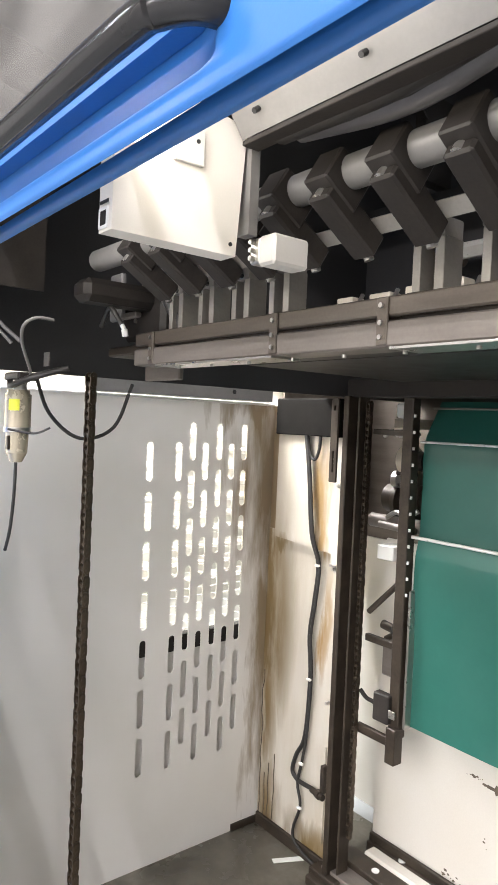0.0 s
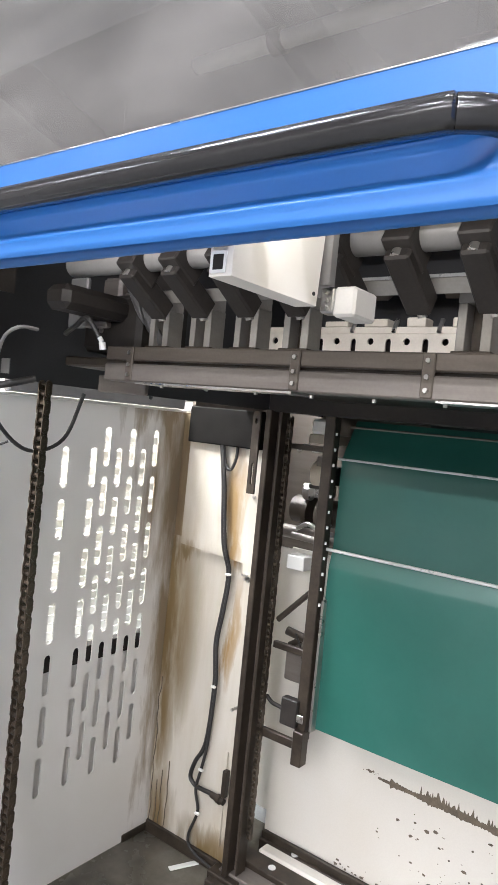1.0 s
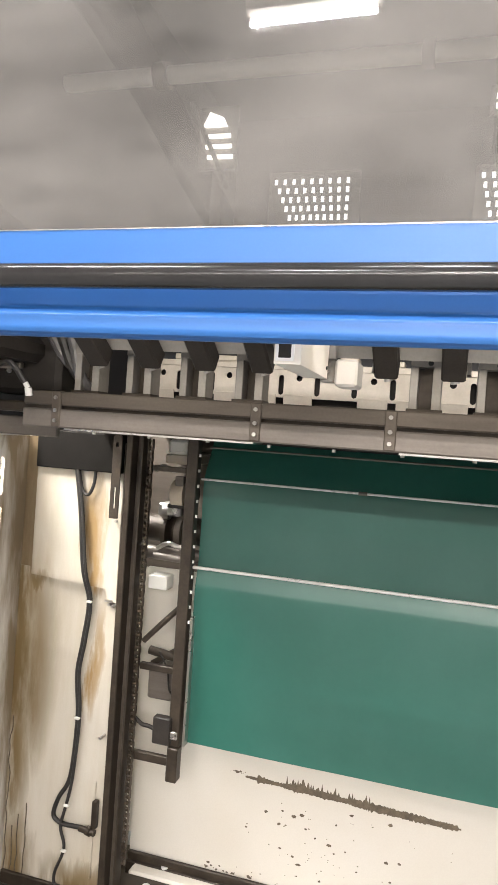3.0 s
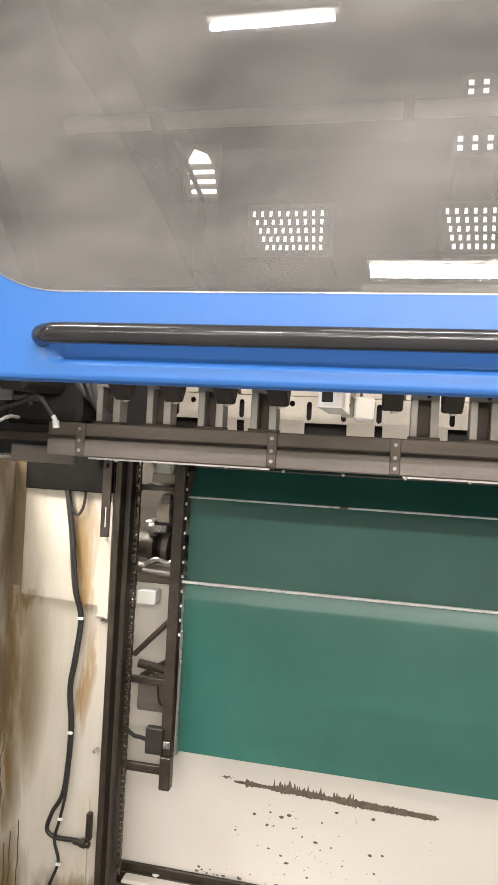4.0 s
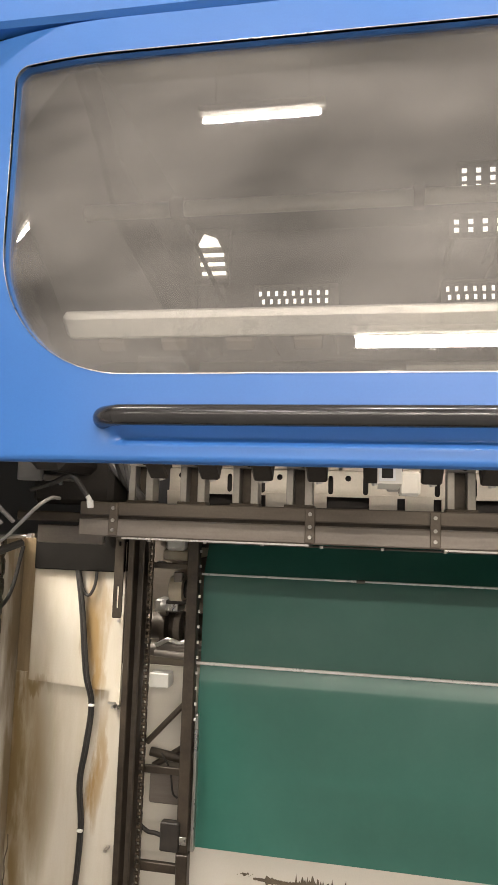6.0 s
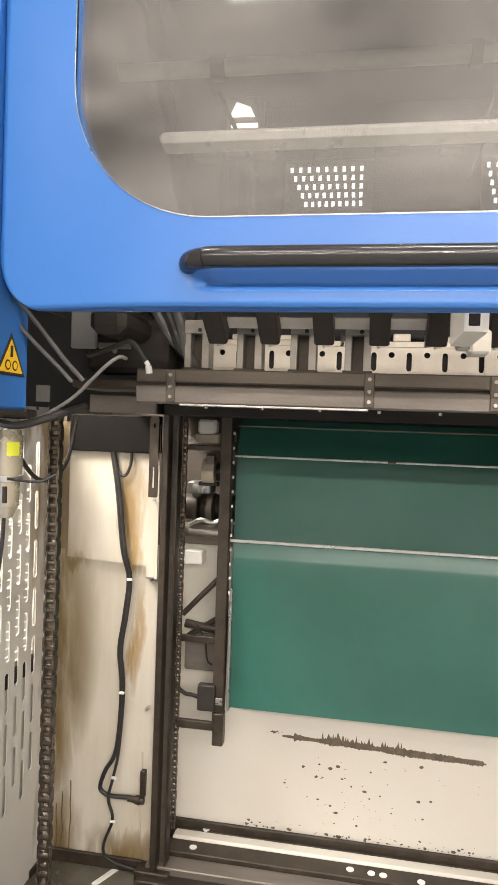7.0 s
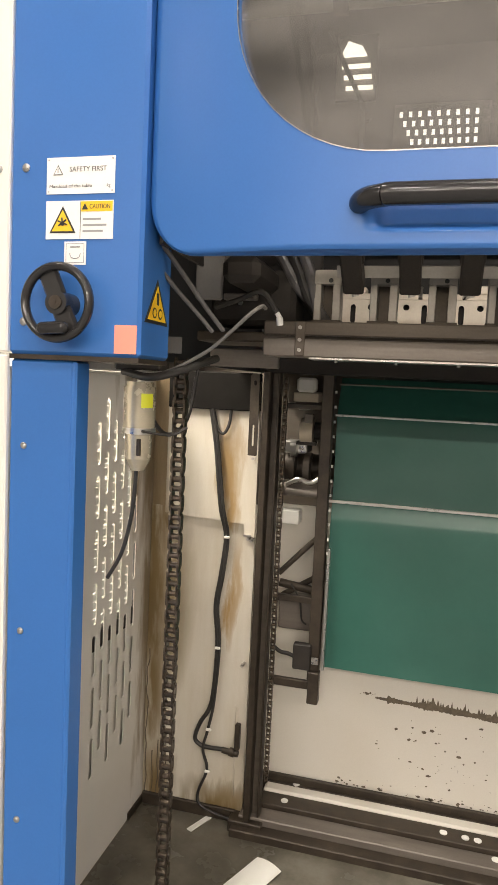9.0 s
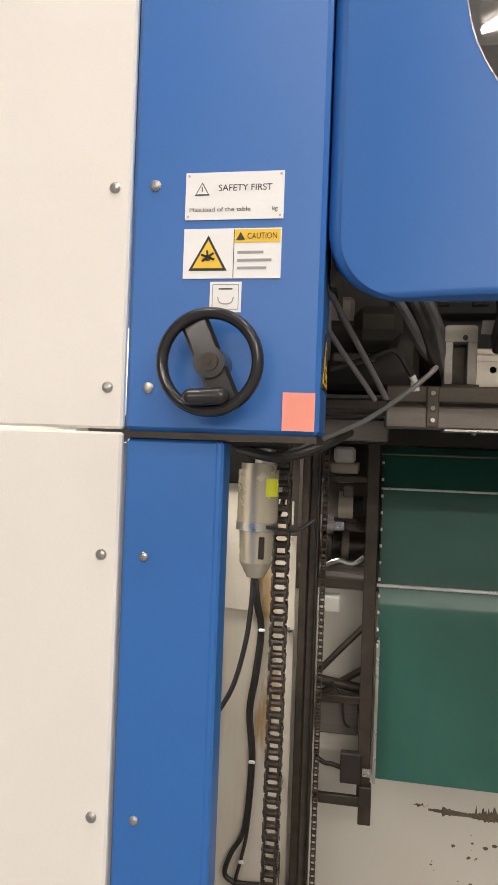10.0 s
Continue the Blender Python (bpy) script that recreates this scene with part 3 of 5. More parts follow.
part("frame_line", outline(bmesh.new(), [(x, FY - 0.0016, z) for x, z in rounded(-1.683, -1.650, 1.935, 1.966, .001, .001, .001, .001, 2)], [[(x, FY - 0.0016, z) for x, z in rounded(-1.6822, -1.6508, 1.9358, 1.9652, .001, .001, .001, .001, 2)]], (0, 0.0004, 0)), GREYINK, ql)
part("mark", sweep(bmesh.new(), [(-1.676, FY - 0.0015, 1.950), (-1.6735, FY - 0.0015, 1.944), (-1.666, FY - 0.0015, 1.942), (-1.659, FY - 0.0015, 1.944), (-1.6565, FY - 0.0015, 1.950)], 0.0007, 6, 4), GREYINK, ql)
part("top_mark", sheet(-1.675, -1.658, 1.9595, 1.961, FY - 0.0013, 0.0004), INK, ql)
solid("sticker", sheet(-1.592, -1.553, 1.790, 1.836), SALMON, "plain salmon-pink square sticker on the blue column", "sticker")
wt = thing("warning_triangle", -1.5475, 0.363, 1.846, "yellow warning triangle sticker with a black border", "label")


def side_tri(cy, cz, w, h, x, d, mat, name):
    return part(name, outline(bmesh.new(), [(x + d, cy - w / 2, cz - h / 2), (x + d, cy + w / 2, cz - h / 2), (x + d, cy, cz + h / 2)], (), (-d, 0, 0)), mat, wt)


side_tri(0.362, 1.881, 0.098, 0.074, -1.548, 0.0010, INK, "border")
side_tri(0.362, 1.8785, 0.078, 0.058, -1.5469, 0.0006, YELLOW, "field")
part("roller_mark", cyls(((-1.5466, 0.350, 1.862), (-1.5457, 0.350, 1.862), 0.009), ((-1.5466, 0.374, 1.862), (-1.5457, 0.374, 1.862), 0.009)), INK, wt)
part("roller_centre", cyls(((-1.5462, 0.350, 1.862), (-1.5453, 0.350, 1.862), 0.006), ((-1.5462, 0.374, 1.862), (-1.5453, 0.374, 1.862), 0.006)), YELLOW, wt)
part("arrow_mark", boxes((-1.5464, -1.5455, 0.358, 0.366, 1.876, 1.896)), INK, wt)


def handwheel():
    cx, cy, cz = -1.674, 0.262, 1.866
    t = thing("handwheel", cx, cy, cz - 0.064, "black plastic handwheel with two spokes and a folded handle", "handwheel")
    bm = bmesh.new()
    R, r, S, s = 0.057, 0.0072, 44, 12
    ring = [[bm.verts.new((cx + (R + r * math.cos(b)) * math.cos(a), cy - 0.006 + r * 1.2 * math.sin(b), cz + (R + r * math.cos(b)) * math.sin(a))) for b in (2 * math.pi * k / s for k in range(s))] for a in (2 * math.pi * k / S for k in range(S))]
    for i in range(S):
        for k in range(s):
            bm.faces.new((ring[i][k], ring[(i + 1) % S][k], ring[(i + 1) % S][(k + 1) % s], ring[i][(k + 1) % s]))
    part("rim", bm, PLASTIC, t)
    tilt = Matrix.Translation((cx, 0, cz)) @ pose(0, 0, 0, 0, -24, 0) @ Matrix.Translation((-cx, 0, -cz))
    part("spoke", box(bmesh.new(), cx - 0.017, cx + 0.017, cy - 0.004, cy + 0.008, cz + 0.008, cz + 0.055, 0.004, tilt), PLASTIC, t)
    part("spoke", box(bmesh.new(), cx - 0.017, cx + 0.017, cy - 0.004, cy + 0.008, cz - 0.055, cz - 0.008, 0.004, tilt), PLASTIC, t)
    part("hub", cyls(((cx, cy - 0.010, cz), (cx, 0.297, cz), 0.019)), PLASTIC, t)
    part("cap", cyls(((cx, cy - 0.013, cz), (cx, cy - 0.009, cz), 0.011), ((cx, cy - 0.0145, cz), (cx, cy - 0.012, cz), 0.003)), DARK, t)
    g = bmesh.new()
    cyl(g, (cx - 0.018, cy - 0.016, cz - 0.042), (cx + 0.016, cy - 0.016, cz - 0.040), 0.0105, 16)
    bmesh.ops.create_uvsphere(g, u_segments=14, v_segments=8, radius=0.0105, matrix=Matrix.Translation((cx - 0.018, cy - 0.016, cz - 0.042)))
    bmesh.ops.create_uvsphere(g, u_segments=14, v_segments=8, radius=0.0105, matrix=Matrix.Translation((cx + 0.016, cy - 0.016, cz - 0.040)))
    part("handle", g, PLASTIC, t)


handwheel()

# ---- pile bay: floor, side wall, back covers ----
solid("bay_floor", boxes((-2.15, 0.9, 0.36, 2.2, 0.0, 0.004)), FLOORM, "oil-stained grey steel floor of the pile bay", "floor", "structure")


def side_wall():
    """The slotted sheet on the bay's left, and what lies behind it."""
    X = -2.15
    t = thing("side_wall", X, 1.1, 0, "grey-white painted sheet wall with rows of rounded slots", "side panel")
    holes = []
    for i, y in enumerate((1.217, 1.342, 1.402, 1.463, 1.527, 1.588, 1.650)):
        top = 1.68 if i in (2, 4, 6) else 1.603
        for k in range(7):
            z1 = top - 0.1835 * k
            holes.append([(X, a, b) for a, b in capsule(y, z1 - 0.145, z1, 0.027)])
    part("sheet", outline(bmesh.new(), [(X, 0.37, 0.0), (X, 1.84, 0.0), (X, 1.84, 1.76), (X, 0.37, 1.76)], holes, (-0.004, 0, 0)), WALLS, t)
    part("top_flange", boxes((-2.16, -2.138, 0.4, 1.80, 1.76, 1.770), bevel=0.002), SIDEW, t)
    part("skirting", boxes((-2.149, -2.141, 1.66, 1.80, 0.004, 0.035), bevel=0.002), DARK, t, "dark greasy skirting strip")
    part("inner_box", boxes((-2.20, -2.17, 0.5, 1.84, 0.0, 0.80)), SIDEW, t)
    part("dark_ledge", boxes((-2.205, -2.165, 0.5, 1.84, 0.80, 0.86)), BLACK, t)
    sc = thing("slat_screen", -2.18, 1.4, 0.86, "white slatted screen close behind the slotted wall", "screen")
    for k in range(28):
        part("slat", boxes((-2.180, -2.176, 1.15, 1.70, 0.875 + 0.031 * k, 0.8775 + 0.031 * k)), SIDEW, sc)
    for y in (1.15, 1.695):
        part("stile", boxes((-2.184, -2.176, y, y + 0.006, 0.86, 1.76)), SIDEW, sc)
    o = thing("outer_cover", -2.6, 1.1, 0, "white ribbed sheet cover behind the slotted wall", "cover panel")
    part("sheet", boxes((-2.62, -2.60, 0.35, 2.6, 0.0, 2.3)), PAPER, o)
    for k in range(16):
        part("rib", boxes((-2.60, -2.585, 0.4, 2.5, 0.95 + 0.075 * k, 0.96 + 0.075 * k)), WHITE, o)


side_wall()

bc = thing("back_cover", -1.92, 1.80, 0, "cream cover panels with brown oil stains and a screwed joint", "cover panel")
part("lower_sheet", outline(bmesh.new(), [(x, 1.800, z) for x, z in ((-2.146, 0.0), (-1.715, 0.0), (-1.715, 1.165), (-1.752, 1.165), (-1.752, 1.235), (-2.146, 1.255))], (), (0, 0.012, 0)), COVER, bc)
part("corner_sheet", boxes((-2.146, -2.075, 1.803, 1.815, 1.25, 1.76)), OILED, bc)
part("upper_sheet", outline(bmesh.new(), [(x, 1.772, z) for x, z in ((-2.078, 1.232), (-1.754, 1.214), (-1.754, 1.168), (-1.712, 1.168), (-1.715, 1.76), (-2.078, 1.76))], (), (0, 0.006, 0)), COVER, bc)
part("upper_fold", boxes((-2.078, -2.074, 1.772, 1.803, 1.234, 1.76)), COVER, bc)
part("joint_strip", boxes((-1.758, -1.752, 1.79, 1.797, 0.11, 0.48), bevel=0.001), COVER, bc)
for sx, sz in ((-1.735, 1.16), (-1.722, 1.155), (-1.735, 0.66), (-1.73, 1.47)):
    part("screw", cyls(((sx, 1.762, sz), (sx, 1.80, sz), 0.006), seg=10), STEEL, bc)
part("joint_bolt", boxes((-1.755, -1.725, 1.765, 1.772, 1.168, 1.176)), STEEL, bc)
part("dark_header", boxes((-2.07, -1.715, 1.745, 1.80, 1.648, 1.79), bevel=0.004), SOOT, bc, "black steel header over the cover")

rnd = random.Random(11)
crack = [(-2.143 + rnd.uniform(0, 0.014), 1.798, 0.03 + 0.045 * k) for k in range(15)]
part("crack", sweep(bmesh.new(), crack, 0.0022, 5, 3), RUST, bc, "dark crack in the corner seam")
for k in range(3):
    x0 = -2.11 + 0.03 * k
    part("drip", sweep(bmesh.new(), [(x0 + rnd.uniform(-0.006, 0.006), 1.799, 0.03 + 0.05 * j) for j in range(5 + k)], 0.0022, 5, 3), RUST, bc)

# cable with clips down the cover
cb = thing("cable", -1.86, 1.76, 0.02, "black rubber cables clipped down the stained cover", "cable")
CY = 1.755
P = [(-1.90, 1.66), (-1.873, 1.50), (-1.846, 1.28), (-1.827, 1.16), (-1.84, 1.01), (-1.856, 0.88), (-1.842, 0.72), (-1.856, 0.49), (-1.90, 0.395), (-1.918, 0.33), (-1.895, 0.305), (-1.86, 0.300), (-1.80, 0.303)]
part("thick_cable", sweep(bmesh.new(), [(x, CY + (0.025 if z < 1.2 else 0), z) for x, z in P], 0.0085, 10), RUBBER, cb)
P2 = [(-1.893, 1.66), (-1.862, 1.50), (-1.834, 1.28), (-1.817, 1.16), (-1.829, 1.01), (-1.846, 0.88), (-1.832, 0.72), (-1.845, 0.49), (-1.864, 0.38), (-1.882, 0.29), (-1.862, 0.21), (-1.895, 0.11), (-1.888, 0.06), (-1.83, 0.035), (-1.74, 0.02)]
part("thin_cable", sweep(bmesh.new(), [(x, CY + (0.022 if z < 1.2 else -0.004), z) for x, z in P2], 0.006, 10), RUBBER, cb)
part("loop", sweep(bmesh.new(), [(-1.89, CY, 1.65), (-1.87, CY, 1.575), (-1.845, CY, 1.56), (-1.825, CY, 1.60), (-1.82, CY, 1.66)], 0.006, 10), RUBBER, cb)
for cx, cz in ((-1.822, 1.158), (-1.84, 0.715), (-1.862, 0.378), (-1.861, 0.205)):
    part("clip", boxes((cx - 0.008, cx + 0.013, CY + 0.008, CY + 0.02, cz - 0.004, cz + 0.005), bevel=0.002), PAPER, cb, "white plastic cable clip")
part("connector", cyls(((-1.80, CY + 0.02, 0.303), (-1.735, CY + 0.015, 0.300), 0.012), ((-1.77, CY + 0.02, 0.302), (-1.752, CY + 0.017, 0.301), 0.017)), DARK, cb)
part("plug_box", boxes((-1.752, -1.732, 1.765, 1.79, 0.315, 0.42), bevel=0.003), DARK, cb)

# ---- uprights, chains and the green guard ----
up = thing("guide_upright", -1.66, 1.78, 0, "dark greasy steel guide upright of the pile lift", "upright")
part("front_bar", boxes((-1.697, -1.672, 1.742, 1.80, 0.0, 1.80), bevel=0.003), DARK, up)
part("channel_web", boxes((-1.672, -1.648, 1.79, 1.82, 0.0, 1.80), bevel=0.002), RAILD, up)
part("rear_bar", boxes((-1.648, -1.640, 1.765, 1.82, 0.0, 1.80), bevel=0.002), DARK, up)
part("slotted_strap", outline(bmesh.new(), [(x, 1.728, z) for x, z in rounded(-1.742, -1.708, 1.485, 1.79, .004, .004, .012, .012, 4)], [[(x, 1.728, z) for x, z in capsule(-1.725, 1.52, 1.60, 0.008)], [(x, 1.728, z) for x, z in capsule(-1.725, 1.745, 1.765, 0.012)]], (0, 0.008, 0)), DARK, up)
part("foot", boxes((-1.755, -1.62, 1.73, 1.83, 0.0, 0.05), bevel=0.004), DARK, up)


def roller_chain(name, x, y, z0, z1, pitch, w, label):
    t = thing(name, x, y, z0, label, "chain", "lift chains")
    h = pitch * 0.86

    def plates(off, thick):
        bm = bmesh.new()
        for s in (-1, 1):
            pts = [(x + s * off - thick / 2, y + a, z0 + b) for a, b in arc(0, 0, h / 2, 180, 360, 5) + arc(0, pitch, h / 2, 0, 180, 5)]
            outline(bm, pts, (), (thick, 0, 0))
        return bm

    inner = plates(w * 0.34, w * 0.11)
    for k in (0, 1):
        cyl(inner, (x - w * 0.3, y, z0 + k * pitch), (x + w * 0.3, y, z0 + k * pitch), pitch * 0.31, 10)
    outer = plates(w * 0.45, w * 0.11)
    for k in (0, 1):
        cyl(outer, (x - w * 0.56, y, z0 + k * pitch), (x + w * 0.56, y, z0 + k * pitch), pitch * 0.16, 8)
    shift = -Vector((x, y, z0))
    me = [mesh_of("link", inner, CHAINM, 35, shift), mesh_of("link", outer, CHAINM, 35, shift)]
    n = int((z1 - z0) / pitch)
    for k in range(n):
        ob = new("link", me[k % 2])
        ob.parent = t
        ob.location = (0, 0, k * pitch)
        ob.rotation_euler = (0, 0, radians(random.uniform(-3, 3)))
    return t


roller_chain("lift_chain", -1.640, 0.735, 0.01, 1.80, 0.0223, 0.030, "oiled steel roller chain hanging at the front of the bay")
roller_chain("lift_chain", -1.624, 1.80, 0.20, 1.78, 0.0225, 0.017, "oiled steel roller chain running beside the guide upright")

gf = thing("guard_frame", -1.46, 1.84, 0.54, "dark steel guard frame with cross bars and small bright rollers", "guard frame")
part("post", boxes((-1.489, -1.446, 1.82, 1.862, 0.62, 1.80), bevel=0.003), DARK, gf)
part("foot_post", boxes((-1.482, -1.440, 1.80, 1.845, 0.535, 0.66), bevel=0.003), DARK, gf)
part("lower_bar", boxes((-1.63, -1.478, 1.815, 1.835, 0.585, 0.617), bevel=0.002), DARK, gf)
part("hinge_block", boxes((-1.545, -1.475, 1.800, 1.835, 0.665, 0.765), bevel=0.004), BLACK, gf)
part("hinge_plate", boxes((-1.472, -1.446, 1.798, 1.803, 0.695, 0.722), bevel=0.001), STEEL, gf)
part("link_rod", sweep(bmesh.new(), [(-1.63, 1.83, 0.735), (-1.60, 1.83, 0.715), (-1.57, 1.83, 0.712), (-1.53, 1.83, 0.70)], 0.008, 8, 4), BLACK, gf)
part("brace", sweep(bmesh.new(), [(-1.625, 1.85, 1.02), (-1.56, 1.86, 1.09), (-1.48, 1.87, 1.175)], 0.011, 8, 3), DARK, gf)
part("cross_bar", boxes((-1.63, -1.48, 1.84, 1.86, 0.915, 0.94), bevel=0.002), DARK, gf)
part("upper_rod", cyls(((-1.62, 1.88, 1.34), (-1.46, 1.88, 1.335), 0.013)), RAILM, gf)
part("top_bar", boxes((-1.63, -1.45, 1.83, 1.85, 1.665, 1.685), bevel=0.002), DARK, gf)
for k in range(12):
    z = 1.735 - 0.0555 * k
    bm = cyls(((-1.437, 1.820, z - 0.005), (-1.437, 1.820, z + 0.005), 0.0042), seg=8)
    part("small_roller", bm, RODM, gf)


def green_guard():
    t = thing("green_guard", -0.3, 1.86, 0.66, "glossy green curved plastic guard sheet with bright cross rods", "guard sheet")
    prof = [(1.79, 1.960), (1.765, 1.945), (1.72, 1.918), (1.66, 1.884), (1.60, 1.876), (1.50, 1.879), (1.42, 1.878), (1.335, 1.876), (1.30, 1.870), (1.27, 1.863), (1.24, 1.859), (1.15, 1.858), (1.0, 1.861), (0.85, 1.863), (0.665, 1.866)]
    line = smooth_line([(0, y, z) for z, y in prof], 5)
    xs = [-1.436 + 2.3 * k / 40 for k in range(41)]
    bm = bmesh.new()
    rows = []
    for p in line:
        rows.append([bm.verts.new((x, p.y + 0.007 * noise.noise((x * 2.0, p.z * 2.6, 0.3)), p.z - 0.004 * (x + 1.436))) for x in xs])
    for a, b in zip(rows, rows[1:]):
        for k in range(len(xs) - 1):
            bm.faces.new((a[k], a[k + 1], b[k + 1], b[k]))
    r = bmesh.ops.extrude_face_region(bm, geom=list(bm.faces))
    bmesh.ops.translate(bm, vec=(0, 0.004, 0), verts=[v for v in r["geom"] if isinstance(v, bmesh.types.BMVert)])
    part("sheet", bm, GREEN, t, smooth=50)
    part("rod", cyls(((-1.44, 1.858, 1.648), (0.86, 1.858, 1.648), 0.0042), seg=10), RODM, t, "bright steel rod")
    part("rod", cyls(((-1.445, 1.845, 1.322), (0.86, 1.845, 1.322), 0.0058), seg=10), RODM, t, "bright steel rod")
    part("rod", cyls(((-1.44, 1.925, 1.765), (0.86, 1.925, 1.765), 0.004), seg=10), RAILM, t)
    part("coupling", cyls(((-0.86, 1.857, 1.648), (-0.83, 1.857, 1.648), 0.007), seg=10), RAILM, t)
    part("edge_strip", boxes((-1.438, -1.428, 1.835, 1.875, 0.66, 1.14)), STEEL, t)


green_guard()


def back_plate():
    t = thing("back_plate", -0.4, 2.03, 0.08, "white painted lower plate with chipped paint and a rusty scrape", "plate")
    Y = 2.02
    part("sheet", boxes((-1.70, 0.9, Y, Y + 0.01, 0.075, 1.265)), PLATE, t)
    rnd = random.Random(4)
    top, low = [], []
    n = 190
    for k in range(n + 1):
        u = k / n
        x = -1.235 + 0.80 * u
        zc = 0.505 - 0.022 * u
        w = (0.012 + 0.008 * noise.noise((u * 9, 0.2, 0))) * (1 if 0.06 < u < 0.985 else 0.35) * (0.75 + 0.5 * rnd.random())
        spike = 0.032 * rnd.random() ** 4 * (0.15 < u < 0.62)
        top.append((x, Y - 0.0015, zc + w + spike))
        low.append((x, Y - 0.0015, zc - w * (0.7 + 0.3 * rnd.random())))
    part("rust_scrape", outline(bmesh.new(), low + top[::-1], (), (0, 0.001, 0)), RUST, t, "bare rusty scrape", smooth=None)
    ch = bmesh.new()
    for k in range(165):
        x, z = rnd.gauss(-0.86, 0.17), rnd.uniform(0.16, 0.45)
        if k > 80:
            x, z = rnd.uniform(-1.4, -0.3), 0.118 + 0.03 * rnd.random() ** 3
        if k < 9:
            x, z = -1.30 + 0.007 * k + 0.01 * rnd.random(), 0.512 + 0.008 * rnd.random()
        s = 0.0015 + 0.008 * rnd.random() ** 3
        a = [2 * math.pi * j / 6 + 0.3 for j in range(6)]
        outline(ch, [(x + s * 1.5 * math.cos(q) * rnd.uniform(0.5, 1), Y - 0.0012, z + s * math.sin(q) * rnd.uniform(0.4, 1)) for q in a], (), (0, 0.0008, 0))
    ob = part("chipped_paint", ch, RUST, t, "small rusty paint chips", smooth=None)
    tagged(ob, kind="stuff")


back_plate()

bf = thing("base_frame", -0.4, 1.9, 0, "dark greasy base beams with a white flat bar and round studs", "base frame")
part("rear_beam", boxes((-1.70, 0.9, 2.00, 2.016, 0.0, 0.115), bevel=0.003), DARK, bf)
part("rear_step", boxes((-1.70, 0.9, 1.985, 2.02, 0.0, 0.085), bevel=0.003), DARK, bf)
part("white_bar", boxes((-1.66, 0.9, 1.925, 1.983, 0.03, 0.088), bevel=0.008), PLATE, bf, "scuffed white painted flat bar")
part("front_step", boxes((-1.72, 0.9, 1.84, 1.926, 0.0, 0.078), bevel=0.003), DARK, bf)
part("front_beam", boxes((-1.72, 0.9, 1.76, 1.84, 0.0, 0.060), bevel=0.004), RAILM, bf)
part("front_toe", boxes((-1.74, 0.9, 1.70, 1.76, 0.0, 0.035), bevel=0.004), DARK, bf)
for sx, sy, sz in ((-1.535, 2.000, 0.086), (-1.56, 1.88, 0.079), (-0.94, 1.885, 0.079), (-0.86, 1.88, 0.079), (-0.815, 1.878, 0.079), (-0.755, 1.815, 0.061), (-0.71, 1.815, 0.061), (-0.675, 1.87, 0.079), (-0.63, 1.80, 0.061)):
    part("stud", cyls(((sx, sy, sz - 0.004), (sx, sy, sz + 0.002), 0.0145), seg=16), LABEL, bf)
part("corner_sill", boxes((-2.14, -1.74, 1.785, 1.799, 0.004, 0.055), bevel=0.003), DARK, bf)

# things on the bay floor
pp = Matrix.Translation((-1.865, 1.745, 0.006)) @ pose(0, 0, 0, 0, 3, 68)
solid("paper_strip", box(bmesh.new(), -0.075, 0.075, -0.012, 0.012, -0.001, 0.004, 0.0012, pp), PAPER, "white folded paper strip lying on the floor", "paper")
bt = thing("white_card_tube", -1.60, 1.48, 0.006, "white rolled card with a yellow smudge on the floor", "card")
q = Matrix.Translation((-1.605, 1.47, 0.006)) @ pose(0, 0, 0, 0, 0, 66)
cm = bmesh.new()
prev = None
for k in range(9):
    yy = -0.055 + 0.11 * k / 8
    zz = 0.012 * math.cos(yy / 0.055 * 1.2)
    cur = [cm.verts.new(q @ Vector((-0.16 if abs(k - 4) < 4 else -0.155, yy, zz))), cm.verts.new(q @ Vector((0.135 - 0.25 * yy * yy * 20 * 0.2, yy, zz)))]
    if prev:
        cm.faces.new((prev[0], prev[1], cur[1], cur[0]))
    prev = cur
r = bmesh.ops.extrude_face_region(cm, geom=list(cm.faces))
bmesh.ops.translate(cm, vec=(0, 0, 0.002), verts=[v for v in r["geom"] if isinstance(v, bmesh.types.BMVert)])
part("card", cm, PAPER, bt)

# ---- machinery under the hood ----
rl = thing("front_rail", -0.3, 0.79, 1.81, "worn grey steel double rail with bolted joint plates", "rail")
part("upper_bar", boxes((-1.46, 0.85, 0.762, 0.83, 1.862, 1.893), bevel=0.003), RAILD, rl)
part("lower_bar", boxes((-1.46, 0.85, 0.760, 0.83, 1.815, 1.855), bevel=0.003), RAILM, rl)
part("web", boxes((-1.45, 0.84, 0.775, 0.79, 1.82, 1.89)), DARK, rl)
part("lip", boxes((-1.355, -0.935, 0.7585, 0.83, 1.811, 1.8148)), STEEL, rl, "bright worn lower lip")
part("lip", boxes((-0.655, 0.85, 0.7585, 0.83, 1.811, 1.8148)), STEEL, rl, "bright worn lower lip")
for jx in (-1.377, -0.933, -0.673, -0.15):
    jp = part("joint_plate", boxes((jx - 0.011, jx + 0.011, 0.757, 0.764, 1.817, 1.892), bevel=0.002), RAILD, rl)
    for jz in (1.830, 1.852, 1.879):
        part("bolt", cyls(((jx, 0.753, jz), (jx, 0.758, jz), 0.0042), seg=8), STEEL, jp)
for k in range(14):
    part("rivet", cyls(((-1.30 + 0.13 * k, 0.79, 1.806), (-1.30 + 0.13 * k, 0.79, 1.812), 0.004), seg=8), STEEL, rl)


